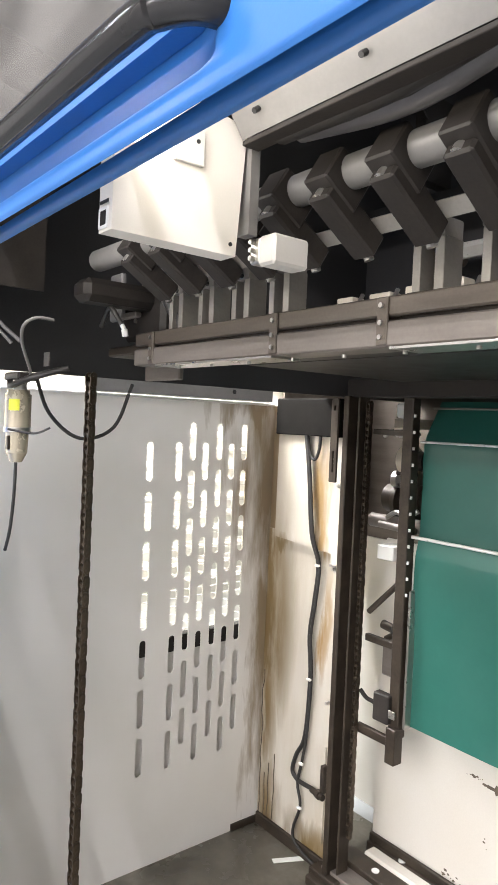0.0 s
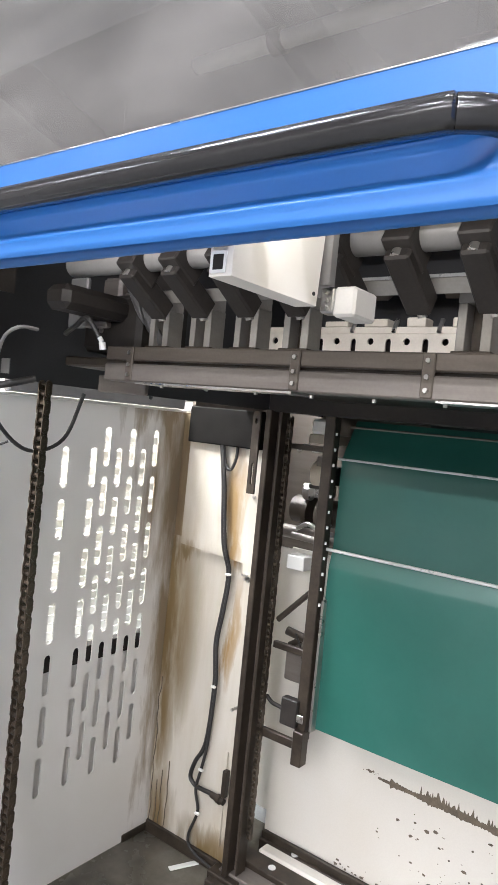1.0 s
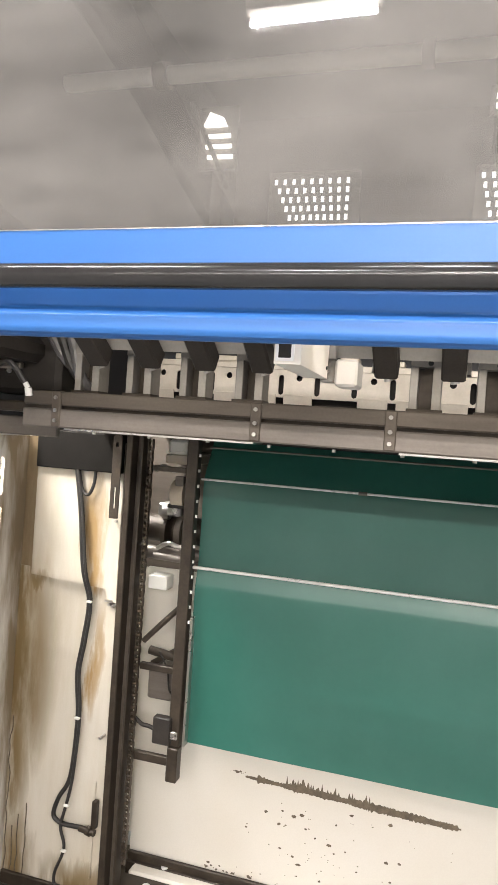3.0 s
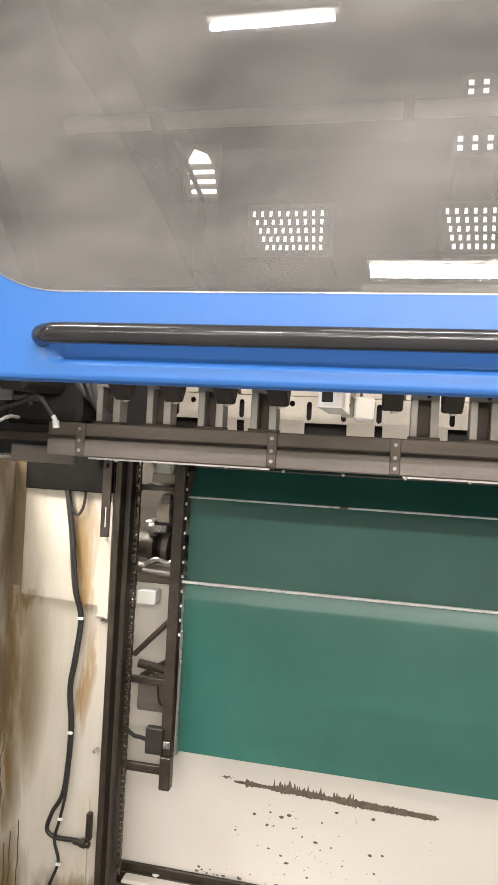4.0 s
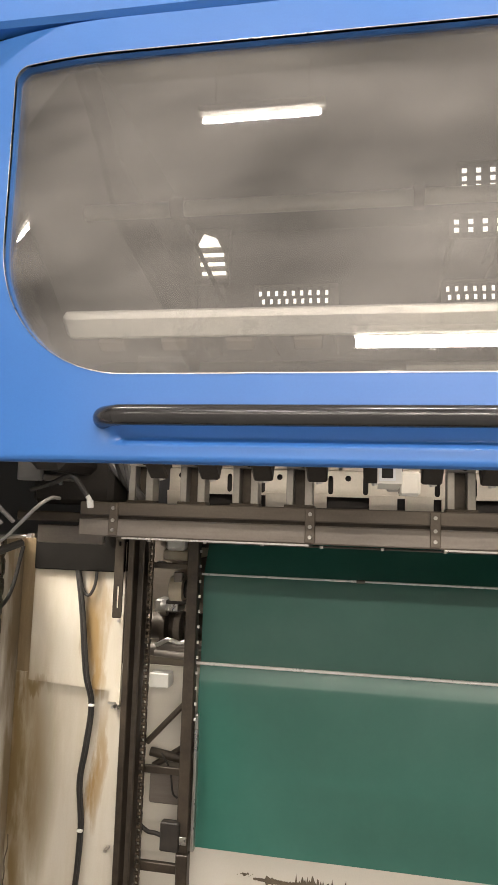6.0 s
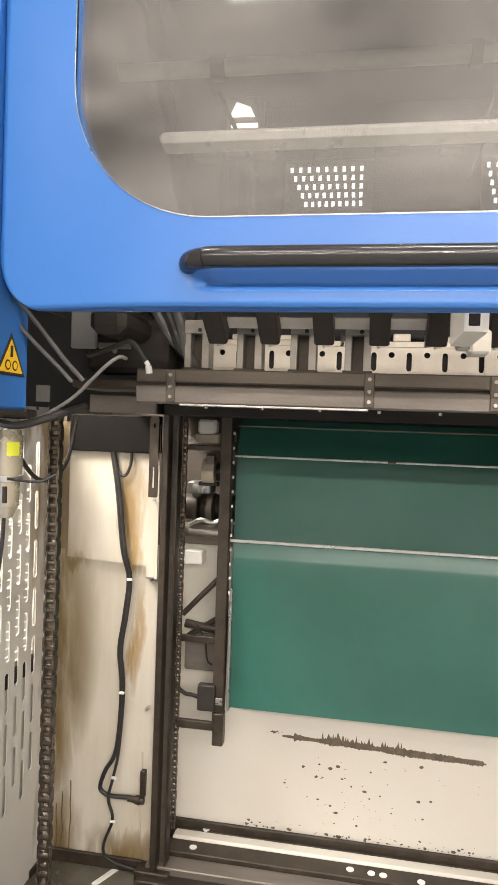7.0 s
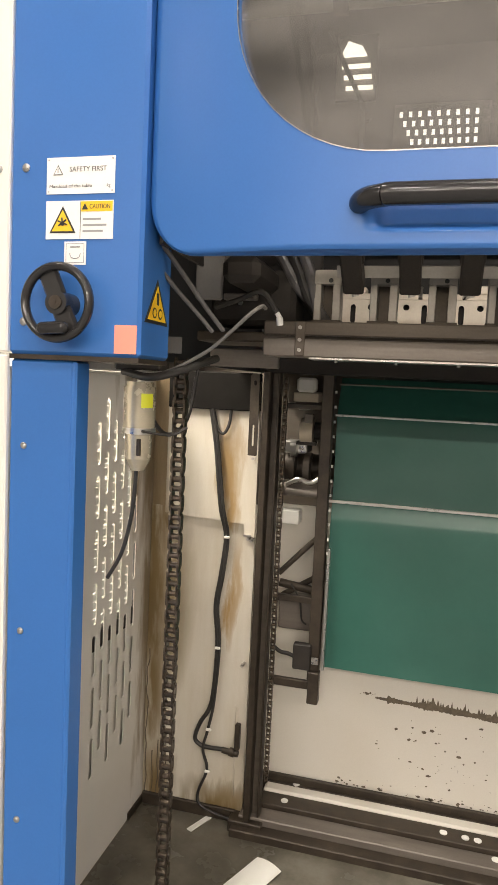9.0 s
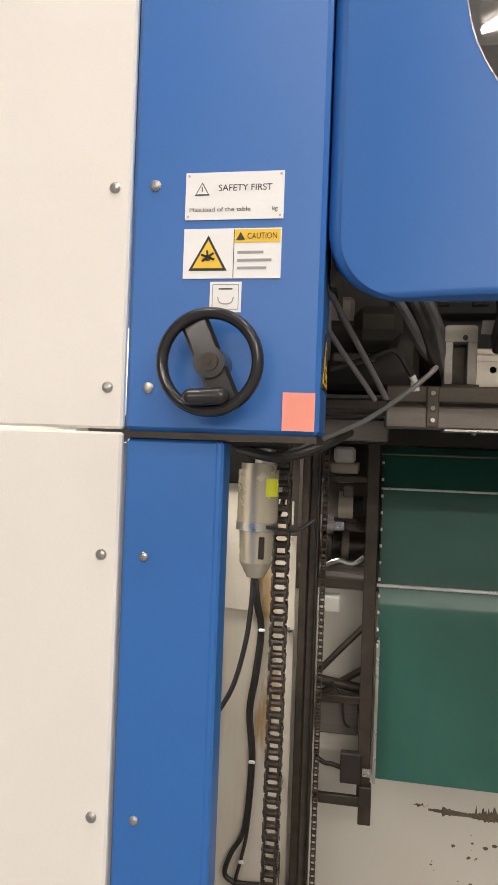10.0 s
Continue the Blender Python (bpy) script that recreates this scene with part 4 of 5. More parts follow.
def stop_bracket(x):
    t = thing("stop_bracket", x, 0.79, 1.893, "folded steel stop bracket with a hole, standing on the rail", "bracket", "stop brackets")
    w = 0.058
    part("top_plate", outline(bmesh.new(), [(a, 0.790, b) for a, b in rounded(x, x + w, 1.978, 2.008, .001, .001, .005, .005, 3)], (), (0, 0.045, 0)), BRACKET, t)
    part("flange", boxes((x, x + 0.015, 0.792, 0.838, 1.893, 1.978), bevel=0.001), BRACKET, t)
    part("flange", boxes((x + w - 0.017, x + w, 0.792, 0.838, 1.893, 1.978), bevel=0.001), BRACKET, t)
    # recess shade of the channel is put into the web's dark colour
    part("web", boxes((x + 0.015, x + w - 0.017, 0.825, 0.838, 1.893, 1.978)), DARK, t)
    part("bolt_hole", cyls(((x + w * 0.62, 0.788, 1.985), (x + w * 0.62, 0.791, 1.985), 0.005), seg=10), INK, t)
    part("foot", boxes((x - 0.004, x + w + 0.004, 0.785, 0.83, 1.893, 1.899), bevel=0.001), DARK, t)
    return t


first = stop_bracket(-1.356)
for bx in (-1.2335, -1.111, -0.990, -0.646, -0.525, -0.40, -0.28, -0.16):
    copy_thing(first, pose(bx, 0.79, 1.893))

cp = thing("comb_plate", -0.3, 1.32, 1.88, "pale steel comb plate with round holes and upright slots", "plate")
CP, CY0 = 0.1017, 1.32
holes = []
for k in range(-8, 13):
    hx = -0.672 + CP * k
    if -1.40 < hx < 0.74:
        holes.append([(a, CY0, b) for a, b in arc(hx, 1.991, 0.0090, 0, 330, 11)])
        holes.append([(a, CY0, b) for a, b in capsule(hx + CP / 2, 1.943, 1.999, 0.0155, 4)])
part("plate", outline(bmesh.new(), [(x, CY0, z) for x, z in ((-1.42, 1.936), (0.84, 1.936), (0.84, 2.012), (-1.42, 2.012))], holes, (0, 0.006, 0)), COMB, cp)
for k in range(-7, 14):
    if k % 4 != 2:
        hx = -0.672 + CP * k
        tab = Matrix.Translation((hx, CY0 - 0.004, 1.918)) @ pose(0, 0, 0, 8)
        part("tab", box(bmesh.new(), -0.040, 0.040, -0.002, 0.002, -0.036, 0.026, 0.001, tab), COMB, cp, "bright bent lower tab")
part("back", boxes((-1.42, 0.84, 1.352, 1.358, 1.88, 2.01)), BLACK, cp)
part("top_bar", boxes((-1.42, 0.84, 1.335, 1.40, 2.014, 2.032), bevel=0.002), COMB, cp, "cream machined bar")
for sx in (-1.40, -0.3, 0.8):
    part("support", boxes((sx, sx + 0.02, 1.3585, 1.40, 1.8525, 2.012)), DARK, cp)
rnd = random.Random(7)
for k in range(18):
    bx = -1.36 + 0.122 * k
    part("clamp_block", boxes((bx, bx + 0.05 + 0.035 * rnd.random(), 1.345, 1.395, 2.033, 2.048 + 0.02 * rnd.random()), bevel=0.003), COMB, cp)
    part("clamp_screw", cyls(((bx + 0.095, 1.33, 2.018), (bx + 0.095, 1.35, 2.052), 0.006), seg=8), STEEL, cp)

tb = thing("cross_tube", -0.3, 0.668, 2.02, "grey painted cross tube above the arms", "tube")
part("tube", cyls(((-1.48, 0.668, 2.056), (0.85, 0.668, 2.056), 0.025), seg=24), TUBEM, tb)
part("strip", box(bmesh.new(), -0.80, 1.3, -0.013, 0.013, -0.002, 0.002, 0.0, Matrix.Translation((-0.5, 0.735, 1.995)) @ pose(0, 0, 0, -55)), BRACKET, tb, "pale steel strip behind the arms")


def finger_arm(x):
    t = thing("finger_arm", x, 0.668, 1.93, "black steel finger arm clamped on the cross tube", "arm", "finger arms")
    box_m = Matrix.Translation((x, 0.668, 2.05)) @ pose(0, 0, 0, -33, 0, 0)
    part("clamp", box(bmesh.new(), -0.024, 0.024, -0.040, 0.034, -0.040, 0.020, 0.003, box_m), BLACK, t)
    part("arm", box(bmesh.new(), -0.021, 0.021, -0.02, 0.105, -0.058, -0.016, 0.004, box_m), BLACK, t)
    part("clamp_bolt", cyls(((x - 0.002, 0.640, 2.030), (x - 0.002, 0.627, 2.012), 0.0105), seg=12), STEEL, t)
    part("tip", cyls(((x, 0.728, 1.962), (x + 0.004, 0.732, 1.944), 0.008), seg=10), STEEL, t)
    return t


arm = finger_arm(-1.262)
for ax in (-1.147, -1.031, -0.916, -0.800, -0.684, -0.568, -0.452, -0.336, -0.22, -0.10):
    copy_thing(arm, pose(ax, 0.668, 1.93))

wb = thing("sensor_box", -0.775, 0.45, 1.925, "white sheet-metal sensor box with a square opening", "control box")
part("case", outline(bmesh.new(), [(-0.757, y, z) for y, z in ((0.340, 1.926), (0.535, 1.926), (0.548, 2.112), (0.45, 2.125), (0.340, 2.10))], (), (-0.036, 0, 0)), WHITE, wb)
part("opening", boxes((-0.787, -0.770, 0.3385, 0.341, 1.934, 1.953)), BLACK, wb)
part("opening_frame", outline(bmesh.new(), [(x, 0.338, z) for x, z in rounded(-0.791, -0.766, 1.930, 1.957, .002, .002, .002, .002, 2)], [[(x, 0.338, z) for x, z in rounded(-0.787, -0.770, 1.934, 1.953, .001, .001, .001, .001, 2)]], (0, 0.003, 0)), LABEL, wb)
part("slot", boxes((-0.789, -0.767, 0.3385, 0.341, 1.962, 1.966)), INK, wb)
part("side_plate", boxes((-0.757, -0.750, 0.425, 0.472, 2.035, 2.082), bevel=0.001), SIDEW, wb)
for sy, sz, sr in ((0.437, 2.07, 0.003), (0.460, 2.066, 0.003), (0.449, 2.075, 0.004)):
    part("side_screw", cyls(((-0.754, sy, sz), (-0.7485, sy, sz), sr), seg=10), INK, wb)
part("side_screw", cyls(((-0.757, 0.525, 1.942), (-0.7555, 0.525, 1.942), 0.003), seg=10), INK, wb)
part("mount", boxes((-0.775, -0.748, 0.550, 0.566, 1.96, 2.150)), TUBEM, wb)
vb = thing("valve_block", -0.72, 0.62, 1.925, "grey-white valve block with a small metal connector", "valve block")
part("block", boxes((-0.752, -0.715, 0.572, 0.640, 1.918, 1.962), bevel=0.004), SIDEW, vb)
part("connector", boxes((-0.776, -0.7525, 0.575, 0.60, 1.924, 1.962), bevel=0.003), STEEL, vb)
for k in range(3):
    part("fitting", cyls(((-0.764, 0.566, 1.931 + 0.012 * k), (-0.764, 0.58, 1.931 + 0.012 * k), 0.004), seg=10), STEEL, vb)

hg = thing("hood_girder", -0.3, 0.43, 2.05, "slanted pale grey sheet girder inside the hood", "girder")
part("sheet", outline(bmesh.new(), [(-0.745, 0.53, 2.086), (0.85, 0.53, 2.086), (0.85, 0.49, 2.142), (-0.745, 0.49, 2.142)], (), (0, 0.010, 0.008)), TUBEM, hg)
part("lower_flange", boxes((-0.745, 0.85, 0.53, 0.56, 2.078, 2.085), bevel=0.001), BLACK, hg)
part("screw", cyls(((-0.50, 0.506, 2.102), (-0.50, 0.514, 2.108), 0.004), seg=8), INK, hg)
part("screw", cyls(((-0.69, 0.506, 2.102), (-0.69, 0.514, 2.108), 0.004), seg=8), INK, hg)
hb = thing("hose_bundle", -0.3, 0.55, 2.1, "dark grey hoses running behind the girder", "hose")
for k, (dy, dz) in enumerate(((0.03, 0.0), (0.07, 0.01), (0.05, 0.03))):
    part("hose", sweep(bmesh.new(), [(-0.70, 0.53 + dy, 2.10 + dz), (-0.5, 0.54 + dy, 2.10 + dz - 0.015 * k), (-0.25, 0.53 + dy, 2.115 + dz), (0.1, 0.55 + dy, 2.105 + dz), (0.6, 0.55 + dy, 2.11 + dz)], 0.024 - 0.004 * k, 12, 5), RUBBER if k != 1 else HOSE, hb)

# dark end bearing with hoses and fittings
eb = thing("end_bearing", -1.46, 0.75, 1.80, "black greasy end bearing with cast housing and bolts", "machine part")
part("housing", boxes((-1.60, -1.40, 0.80, 0.92, 1.885, 2.02), bevel=0.012), BLACK, eb)
part("cast_arm", box(bmesh.new(), -1.52, -1.44, 0.62, 0.84, 1.955, 2.01, 0.015), BLACK, eb)
part("plate", boxes((-1.56, -1.49, 0.86, 0.885, 1.93, 2.04), bevel=0.006), RAILM, eb)
for k in range(4):
    part("hose", sweep(bmesh.new(), [(-1.47 + 0.02 * k, 0.88, 2.03 - 0.01 * k), (-1.43 + 0.02 * k, 0.86, 1.99 - 0.012 * k), (-1.385 + 0.012 * k, 0.855, 1.945 - 0.006 * k), (-1.36, 0.87, 1.915 - 0.004 * k)], 0.011, 8, 4), RUBBER if k % 2 else BLACK, eb)
part("grey_plate", boxes((-1.63, -1.566, 0.775, 0.79, 1.938, 2.06), bevel=0.004), TUBEM, eb)
part("grey_block", boxes((-1.594, -1.525, 0.845, 0.875, 1.996, 2.075), bevel=0.008), RAILM, eb)
part("grey_bar", boxes((-1.561, -1.482, 0.772, 0.79, 1.938, 1.953), bevel=0.003), RAILM, eb)
for k in range(3):
    part("thick_hose", sweep(bmesh.new(), [(-1.47 + 0.03 * k, 0.80, 2.09), (-1.43 + 0.03 * k, 0.80, 2.03 - 0.012 * k), (-1.39 + 0.02 * k, 0.81, 1.965 - 0.02 * k), (-1.35 + 0.012 * k, 0.84, 1.93 - 0.02 * k)], 0.013, 10, 4), HOSE if k != 1 else RUBBER, eb)
part("dark_bar", boxes((-1.54, -1.38, 0.845, 0.87, 1.965, 1.985), bevel=0.003), BLACK, eb)
part("top_plate", boxes((-1.60, -1.36, 0.90, 0.92, 1.90, 2.2), bevel=0.004), BLACK, eb)
part("shelf", boxes((-1.62, -1.37, 0.77, 0.95, 1.845, 1.868), bevel=0.004), DARK, eb)
part("bolt", cyls(((-1.527, 0.795, 1.935), (-1.527, 0.802, 1.935), 0.006), seg=8), STEEL, eb)
cb2 = thing("cross_beam", -1.55, 1.3, 1.79, "grey steel cross beam with two bolt holes", "beam")
part("face", boxes((-1.625, -1.45, 0.885, 0.90, 1.79, 1.835), bevel=0.003), RAILM, cb2)
part("side_beam", boxes((-2.146, -2.112, 0.95, 1.76, 1.772, 1.842), bevel=0.004), TUBEM, cb2, "dirty pale grey beam along the side wall")
part("hole", cyls(((-2.113, 1.56, 1.805), (-2.110, 1.56, 1.805), 0.009), seg=10), INK, cb2)
pf = thing("hose_fitting", -1.40, 0.70, 1.88, "white plastic elbow hose fitting", "fitting")
part("elbow", cyls(((-1.412, 0.71, 1.878), (-1.413, 0.707, 1.894), 0.0075), ((-1.413, 0.707, 1.894), (-1.419, 0.703, 1.905), 0.0055), seg=12), LABEL, pf)
part("hose", sweep(bmesh.new(), [(-1.418, 0.703, 1.904), (-1.45, 0.69, 1.945), (-1.50, 0.70, 1.93), (-1.56, 0.72, 1.915)], 0.006, 8), RUBBER, pf)
hs = thing("air_hose", -1.5, 0.5, 1.80, "thin grey air hoses curving behind the column", "hose")
part("hose", sweep(bmesh.new(), [(-1.64, 0.56, 1.757), (-1.60, 0.55, 1.768), (-1.565, 0.545, 1.783), (-1.50, 0.51, 1.812), (-1.45, 0.48, 1.845), (-1.414, 0.47, 1.875), (-1.398, 0.49, 1.892), (-1.40, 0.53, 1.893)], 0.0036, 10), TUBEM, hs, "pale grey hose")
part("hose", sweep(bmesh.new(), [(-1.56, 0.36, 2.00), (-1.526, 0.407, 1.944), (-1.49, 0.445, 1.885), (-1.466, 0.482, 1.846)], 0.0042, 10), HOSE, hs)
part("hose", sweep(bmesh.new(), [(-1.57, 0.37, 1.965), (-1.537, 0.41, 1.915), (-1.50, 0.45, 1.867), (-1.482, 0.468, 1.842)], 0.0038, 10), HOSE, hs)
part("dark_hose", sweep(bmesh.new(), [(-1.69, 0.54, 1.765), (-1.62, 0.52, 1.755), (-1.56, 0.55, 1.775), (-1.52, 0.62, 1.80)], 0.008, 10), RUBBER, hs)
part("loop", sweep(bmesh.new(), [(-1.68, 0.60, 1.79), (-1.678, 0.64, 1.69), (-1.665, 0.72, 1.628), (-1.65, 0.81, 1.66), (-1.645, 0.86, 1.78)], 0.005, 8), RUBBER, hs)
part("white_tag", boxes((-1.620, -1.590, 0.597, 0.600, 1.806, 1.840)), TUBEM, hs)

# air filter hanging under the column
fl = thing("air_filter", -1.66, 0.55, 1.55, "cloudy cream air filter unit with a yellow sticker", "air filter")
fx, fy = -1.657, 0.55
part("cap", cyls(((fx + 0.01, fy, 1.745), (fx + 0.01, fy, 1.785), 0.017)), STEEL, fl)
part("bracket", boxes((fx - 0.05, fx + 0.05, fy - 0.02, fy + 0.03, 1.768, 1.788), bevel=0.004), BLACK, fl)
part("body", cyls(((fx, fy, 1.652), (fx, fy, 1.735), 0.032), ((fx, fy, 1.735), (fx, fy, 1.745), 0.028), seg=28), BOWL, fl)
part("collar", cyls(((fx, fy, 1.641), (fx, fy, 1.653), 0.0335), seg=28), STEEL, fl)
bw = bmesh.new()
cyl(bw, (fx, fy, 1.642), (fx, fy, 1.590), 0.028, 24, 0.026)
cyl(bw, (fx, fy, 1.590), (fx, fy, 1.566), 0.026, 24, 0.014)
part("bowl", bw, BOWL, fl)
part("window", boxes((fx + 0.008, fx + 0.016, fy - 0.029, fy - 0.022, 1.598, 1.632), bevel=0.001), DARK, fl)
st = bmesh.new()
for k in range(7):
    a = radians(-85 + 12 * k)
    st.verts.new((fx + 0.0326 * math.cos(a), fy + 0.0326 * math.sin(a), 1.694))
    st.verts.new((fx + 0.0326 * math.cos(a), fy + 0.0326 * math.sin(a), 1.722))
st.verts.ensure_lookup_table()
for k in range(2, 6):
    st.faces.new((st.verts[2 * k], st.verts[2 * k + 2], st.verts[2 * k + 3], st.verts[2 * k + 1]))
part("sticker", st, LIME, fl, "yellow-green sticker")
part("cable", sweep(bmesh.new(), [(fx - 0.003, fy, 1.57), (fx - 0.005, fy, 1.52), (fx - 0.012, fy, 1.46), (fx - 0.03, fy, 1.39), (fx - 0.06, fy, 1.335)], 0.0042, 8), RUBBER, fl)
part("tie", sweep(bmesh.new(), [(fx + 0.02, fy - 0.03, 1.648), (fx + 0.06, fy + 0.02, 1.64), (fx + 0.085, fy + 0.05, 1.655)], 0.003, 6), RUBBER, fl)

# ---- behind the guard: drive parts seen in the gap ----
dv = thing("drive_unit", -1.55, 2.3, 0.6, "greasy drive rollers, bearings and cream housings behind the guard", "drive unit")
part("back_sheet", boxes((-2.12, -1.30, 2.30, 2.32, 1.2, 2.2)), RAILD, dv)
part("lower_sheet", boxes((-2.12, -1.30, 2.30, 2.32, 0.0, 1.197)), PLATE, dv)
# added sheet, blocks the light from the side above and lets it in below
part("end_sheet", boxes((-2.135, -2.122, 1.83, 2.32, 1.25, 2.2)), RAILD, dv)
part("cream_case", boxes((-1.608, -1.532, 1.92, 1.98, 1.728, 1.785), bevel=0.010), PAPER, dv)
part("case_foot", boxes((-1.62, -1.52, 1.93, 2.30, 1.690, 1.727), bevel=0.004), CREAM, dv)
part("cream_box", boxes((-1.645, -1.568, 1.90, 1.97, 1.207, 1.260), bevel=0.003), PAPER, dv)
part("roller", cyls(((-1.72, 2.05, 1.42), (-1.45, 2.05, 1.42), 0.055), seg=24), DARK, dv)
part("roller", cyls(((-1.72, 1.95, 1.34), (-1.45, 1.95, 1.34), 0.026), seg=18), RAILM, dv)
part("bearing", cyls(((-1.585, 1.96, 1.575), (-1.535, 1.96, 1.575), 0.052), seg=24), CREAM, dv)
part("bearing_cap", cyls(((-1.545, 1.98, 1.575), (-1.50, 1.98, 1.575), 0.036), seg=20), BLACK, dv)
part("pipe", sweep(bmesh.new(), [(-1.66, 1.93, 1.66), (-1.62, 1.92, 1.68), (-1.58, 1.92, 1.665), (-1.50, 1.93, 1.672)], 0.008, 8), STEEL, dv)
part("flange", cyls(((-1.625, 2.0, 1.42), (-1.605, 2.0, 1.42), 0.07), seg=24), DARK, dv)
part("collar", cyls(((-1.57, 2.0, 1.42), (-1.545, 2.0, 1.42), 0.066), seg=24), RAILD, dv)
part("gear", cyls(((-1.625, 1.96, 1.50), (-1.60, 1.96, 1.50), 0.03), seg=14), STEEL, dv)
part("clamp", boxes((-1.60, -1.52, 1.93, 1.96, 1.52, 1.535), bevel=0.002), BLACK, dv)
part("clamp", boxes((-1.57, -1.535, 1.92, 1.95, 1.60, 1.645), bevel=0.003), RAILM, dv)
part("lever", sweep(bmesh.new(), [(-1.63, 1.93, 1.36), (-1.58, 1.92, 1.385), (-1.53, 1.92, 1.375), (-1.49, 1.93, 1.40)], 0.009, 8, 4), STEEL, dv)
part("block", boxes((-1.66, -1.56, 1.98, 2.08, 1.48, 1.53), bevel=0.006), STEEL, dv)
part("shaft", cyls(((-1.64, 1.95, 0.955), (-1.49, 1.95, 0.935), 0.017), ((-1.63, 1.96, 0.90), (-1.48, 1.96, 1.0), 0.012)), DARK, dv)
part("cable", sweep(bmesh.new(), [(-1.59, 1.93, 0.96), (-1.55, 1.92, 0.90), (-1.54, 1.93, 0.82), (-1.52, 1.93, 0.80)], 0.004, 6), RUBBER, dv)
part("grey_box", boxes((-1.64, -1.49, 1.95, 2.01, 0.765, 0.905), bevel=0.006), RAILM, dv)

# ---- shell that closes the press ----
solid("press_end_wall", boxes((0.86, 0.88, 0.36, 3.0, 0.0, 3.45)), SIDEW, "grey-white sheet wall closing the press", "side panel", "structure")
solid("press_rear_wall", boxes((-2.15, 0.88, 2.9, 2.92, 0.0, 3.45)), INNER, "dark inner rear wall of the press", "wall", "structure")
solid("press_roof", boxes((-1.80, 0.88, 0.291, 2.92, 3.45, 3.48)), INNER, "dark inner roof of the press", "roof", "structure")
solid("press_side_wall", boxes((-1.80, -1.79, 0.43, 2.9, 1.80, 3.45)), INNER, "dark inner side sheet of the press", "side panel", "structure")
hd = thing("head_beam", -0.3, 1.8, 1.79, "black head beam over the green guard", "beam")
part("beam", boxes((-1.70, 0.85, 1.76, 1.84, 1.795, 1.86), bevel=0.004), BLACK, hd)
part("front_beam", boxes((-1.45, 0.85, 1.10, 1.20, 1.845, 1.875), bevel=0.004), BLACK, hd)
# dark bay ceiling, added to keep lamp light off the guard's top
part("ceiling_sheet", boxes((-1.45, 0.85, 0.99, 1.098, 1.846, 1.852)), BLACK, hd)
part("ceiling_sheet", boxes((-1.45, 0.85, 1.202, 1.758, 1.846, 1.852)), BLACK, hd)
part("rear_sheet", boxes((-1.75, 0.85, 1.886, 1.90, 1.80, 2.50)), INNER, hd)
for wx, wz, hl in ((-1.20, 2.062, 0.2), (-0.62, 2.062, 0.2), (0.0, 2.062, 0.2)):
    wl = thing("work_lamp", wx, 0.37, wz, "lit warm strip lamp behind the hood's lower edge", "lamp", "press lamps")
    part("tube", cyls(((wx - hl, 0.366, wz), (wx + hl, 0.366, wz), 0.006), seg=10), WARMTUBE, wl)
    part("housing", boxes((wx - hl - 0.02, wx + hl + 0.02, 0.345, 0.360, wz - 0.008, wz + 0.02)), INNER, wl)
    part("bracket", boxes((wx - 0.01, wx + 0.01, 0.30, 0.345, wz + 0.004, wz + 0.014)), INNER, wl)


# ---- inside the press, behind the hood window ----
def slotted_panel(x, z, cols, rows, pitch, lean, y=2.02, row=0.034):
    """A dark rear sheet cut through by rows of small slots; a glowing sheet behind stands in for the lit hall."""
    w, h = pitch * cols, row * rows
    t = thing("slotted_panel", x, y, z, "dark sheet panel with rows of small ventilation slots over a glowing backing sheet", "vent panel", "vent panels")
    holes = []
    for r in range(rows):
        for c in range(cols):
            sx = x + pitch * c + lean * (rows - 1 - r) / max(1, rows - 1) * (1 - c / (cols - 1))
            z0 = z + row * r
            holes.append([(sx, y, z0 + 0.006), (sx + pitch * 0.36, y, z0 + 0.006), (sx + pitch * 0.36, y, z0 + 0.028), (sx, y, z0 + 0.028)])
    part("sheet", outline(bmesh.new(), [(x - 0.02, y, z - 0.02), (x + w + 0.02, y, z - 0.02), (x + w + 0.02, y, z + h + 0.02), (x - 0.02, y, z + h + 0.02)], holes, (0, 0.004, 0)), TUBEM, t, smooth=None)
    # backing sheet made to glow, no lamp sits here
    part("lit_gap", boxes((x - 0.01, x + w + 0.01, y + 0.02, y + 0.022, z - 0.01, z + h + 0.01)), SLOT_GLOW, t)
    for sx in (x + 0.01, x + w - 0.01):
        part("stay", boxes((sx - 0.006, sx + 0.006, y + 0.023, 2.901, z + 0.02, z + 0.032)), INNER, t)


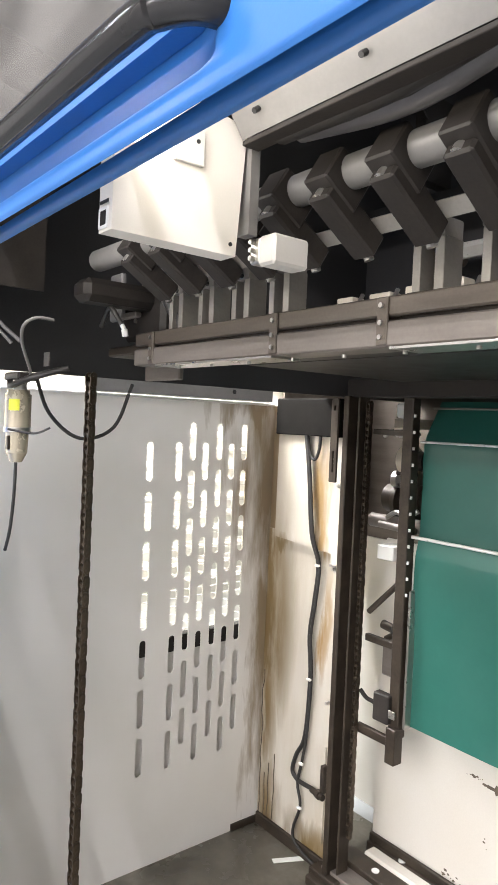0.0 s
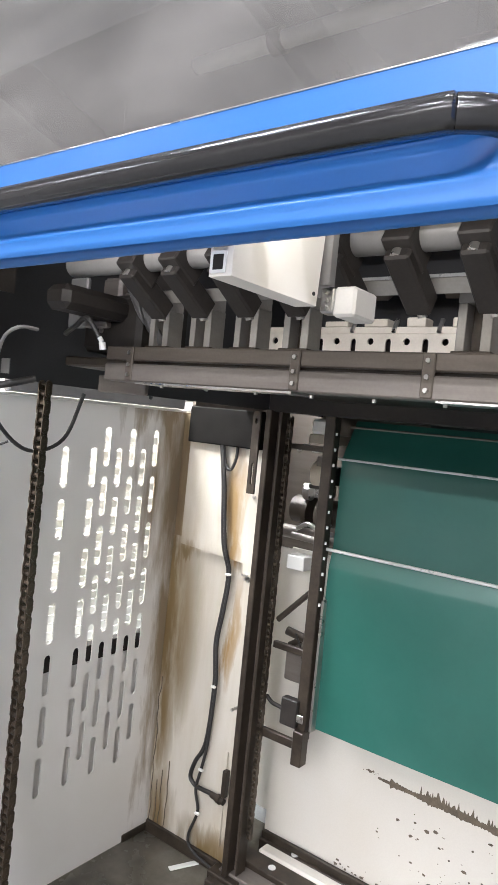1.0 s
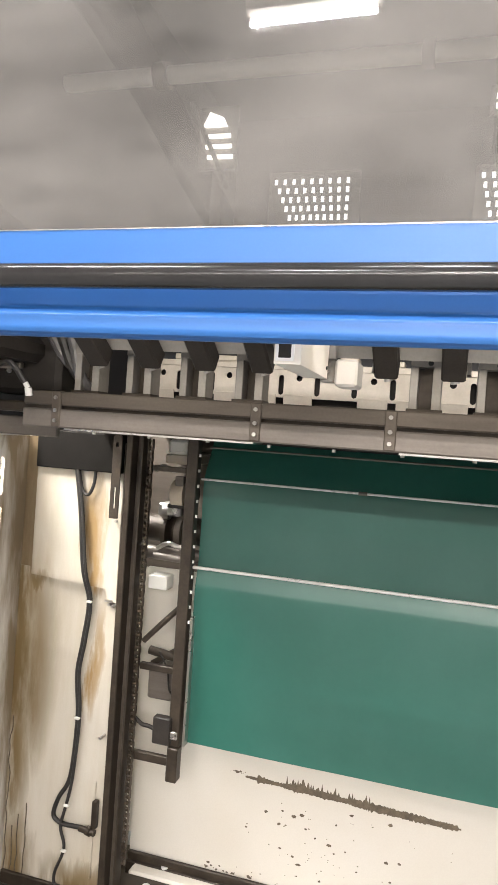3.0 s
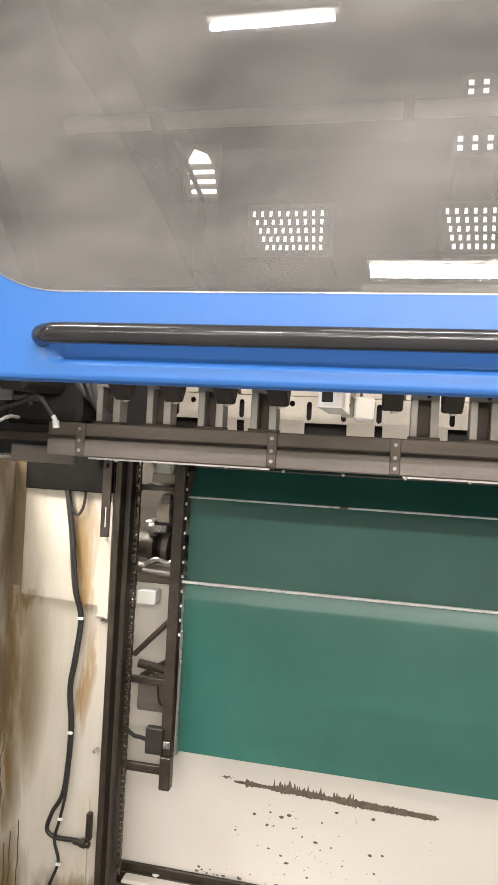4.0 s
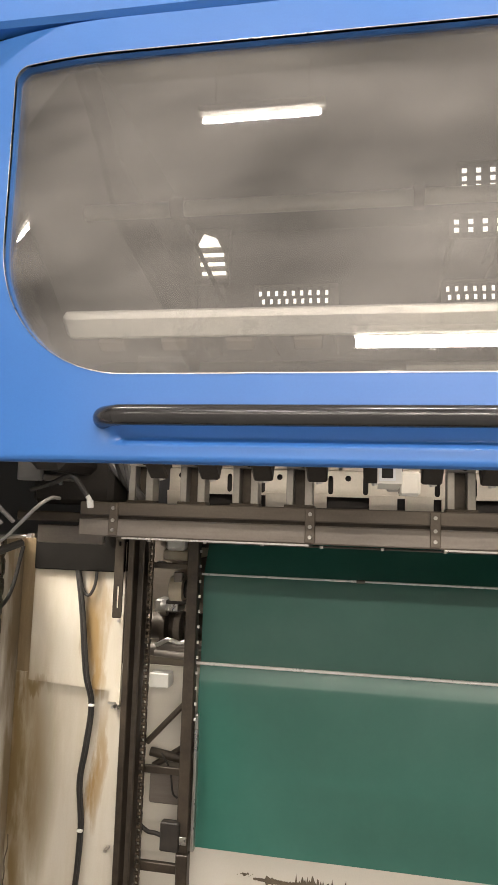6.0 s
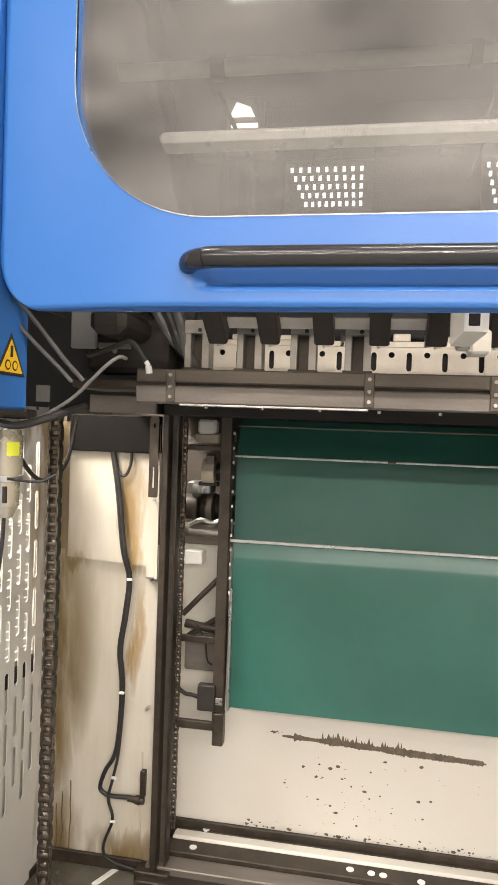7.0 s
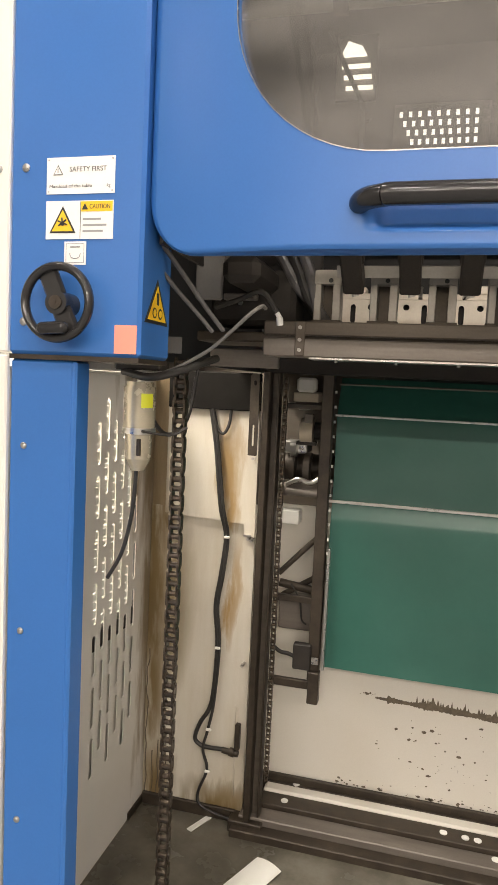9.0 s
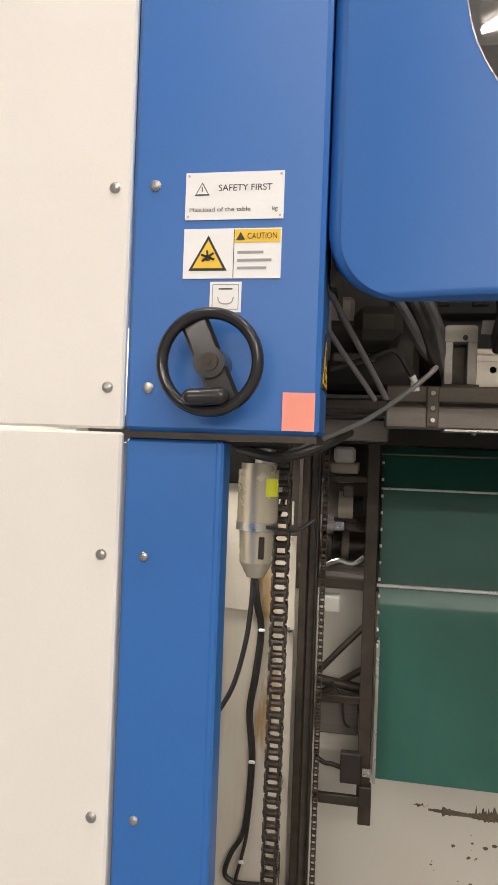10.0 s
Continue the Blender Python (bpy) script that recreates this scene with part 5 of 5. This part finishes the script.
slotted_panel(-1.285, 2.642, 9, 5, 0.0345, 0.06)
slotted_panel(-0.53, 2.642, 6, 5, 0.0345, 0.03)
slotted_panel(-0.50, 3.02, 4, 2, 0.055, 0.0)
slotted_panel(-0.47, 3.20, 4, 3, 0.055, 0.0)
lv = thing("louvre_vent", -1.40, 1.72, 2.74, "vent with three glowing louvre bars and a glowing hood", "vent")
# bars and hood emit by themselves to look brightly lit
for k in range(3):
    part("louvre", boxes((-1.468 + 0.008 * k, -1.372 + 0.006 * k, 1.72, 1.73, 2.846 - 0.036 * k, 2.858 - 0.036 * k)), LOUVRE_GLOW, lv)
part("lit_hood", outline(bmesh.new(), [(-1.475, 1.72, 2.885), (-1.385, 1.72, 2.885), (-1.40, 1.72, 2.915), (-1.45, 1.72, 2.935)], (), (0, 0.01, 0)), LOUVRE_GLOW, lv)
part("frame", boxes((-1.49, -1.35, 1.732, 1.75, 2.74, 2.96), bevel=0.003), TUBEM, lv)
part("stay", box(bmesh.new(), -0.008, 0.008, -0.006, 0.006, 0, 0.34, 0, Matrix.Translation((-1.36, 1.70, 2.66)) @ pose(0, 0, 0, 0, -27, 0)), BLACK, lv)
part("foot", boxes((-1.44, -1.40, 1.751, 1.90, 2.50, 2.78)), BLACK, lv)
sh = thing("upper_shaft", -0.3, 1.22, 2.80, "pale grey cross shaft high inside the press", "shaft")
part("shaft", cyls(((-1.70, 1.22, 2.80), (0.85, 1.22, 2.80), 0.024), seg=20), SIDEW, sh)
part("collar", cyls(((-1.42, 1.22, 2.80), (-1.38, 1.22, 2.80), 0.036), ((-0.70, 1.22, 2.80), (-0.67, 1.22, 2.80), 0.036), seg=20), RAILM, sh)


# ---- the running gripper bar and its path ----
gripper = thing("gripper_bar", -0.3, 0.0, 0.0, "pale steel gripper bar running behind the hood window", "gripper bar")
part("bar", boxes((-1.36, 0.72, -0.012, 0.012, -0.014, 0.040), bevel=0.009), RODM, gripper)
for k in range(17):
    gx = -1.30 + 0.12 * k
    part("gripper", boxes((gx, gx + 0.05, -0.016, 0.016, -0.035, -0.012), bevel=0.003), RAILD, gripper)

CYCLE, PASS = 0.93, 0.35
LOOP = [(-0.465, 1.80, 2.25, 60), (-0.20, 1.72, 2.22, 20), (-0.075, 1.36, 2.29, 0), (-0.035, 0.72, 2.33, 0), (0.0, 0.335, 2.165, 0), (0.04, 0.38, 2.165, 20),
        (0.14, 0.60, 2.325, 78), (0.24, 1.10, 2.36, 85), (0.33, 1.60, 2.28, 80)]


def motions():
    rows = []
    for n in range(-1, 12):
        for dt, y, z, rx in LOOP:
            t = PASS + n * CYCLE + dt
            if -0.5 < t < 10.6:
                rows.append((t, pose(-0.3, y, z, rx)))
    walk(gripper, rows)


motions()
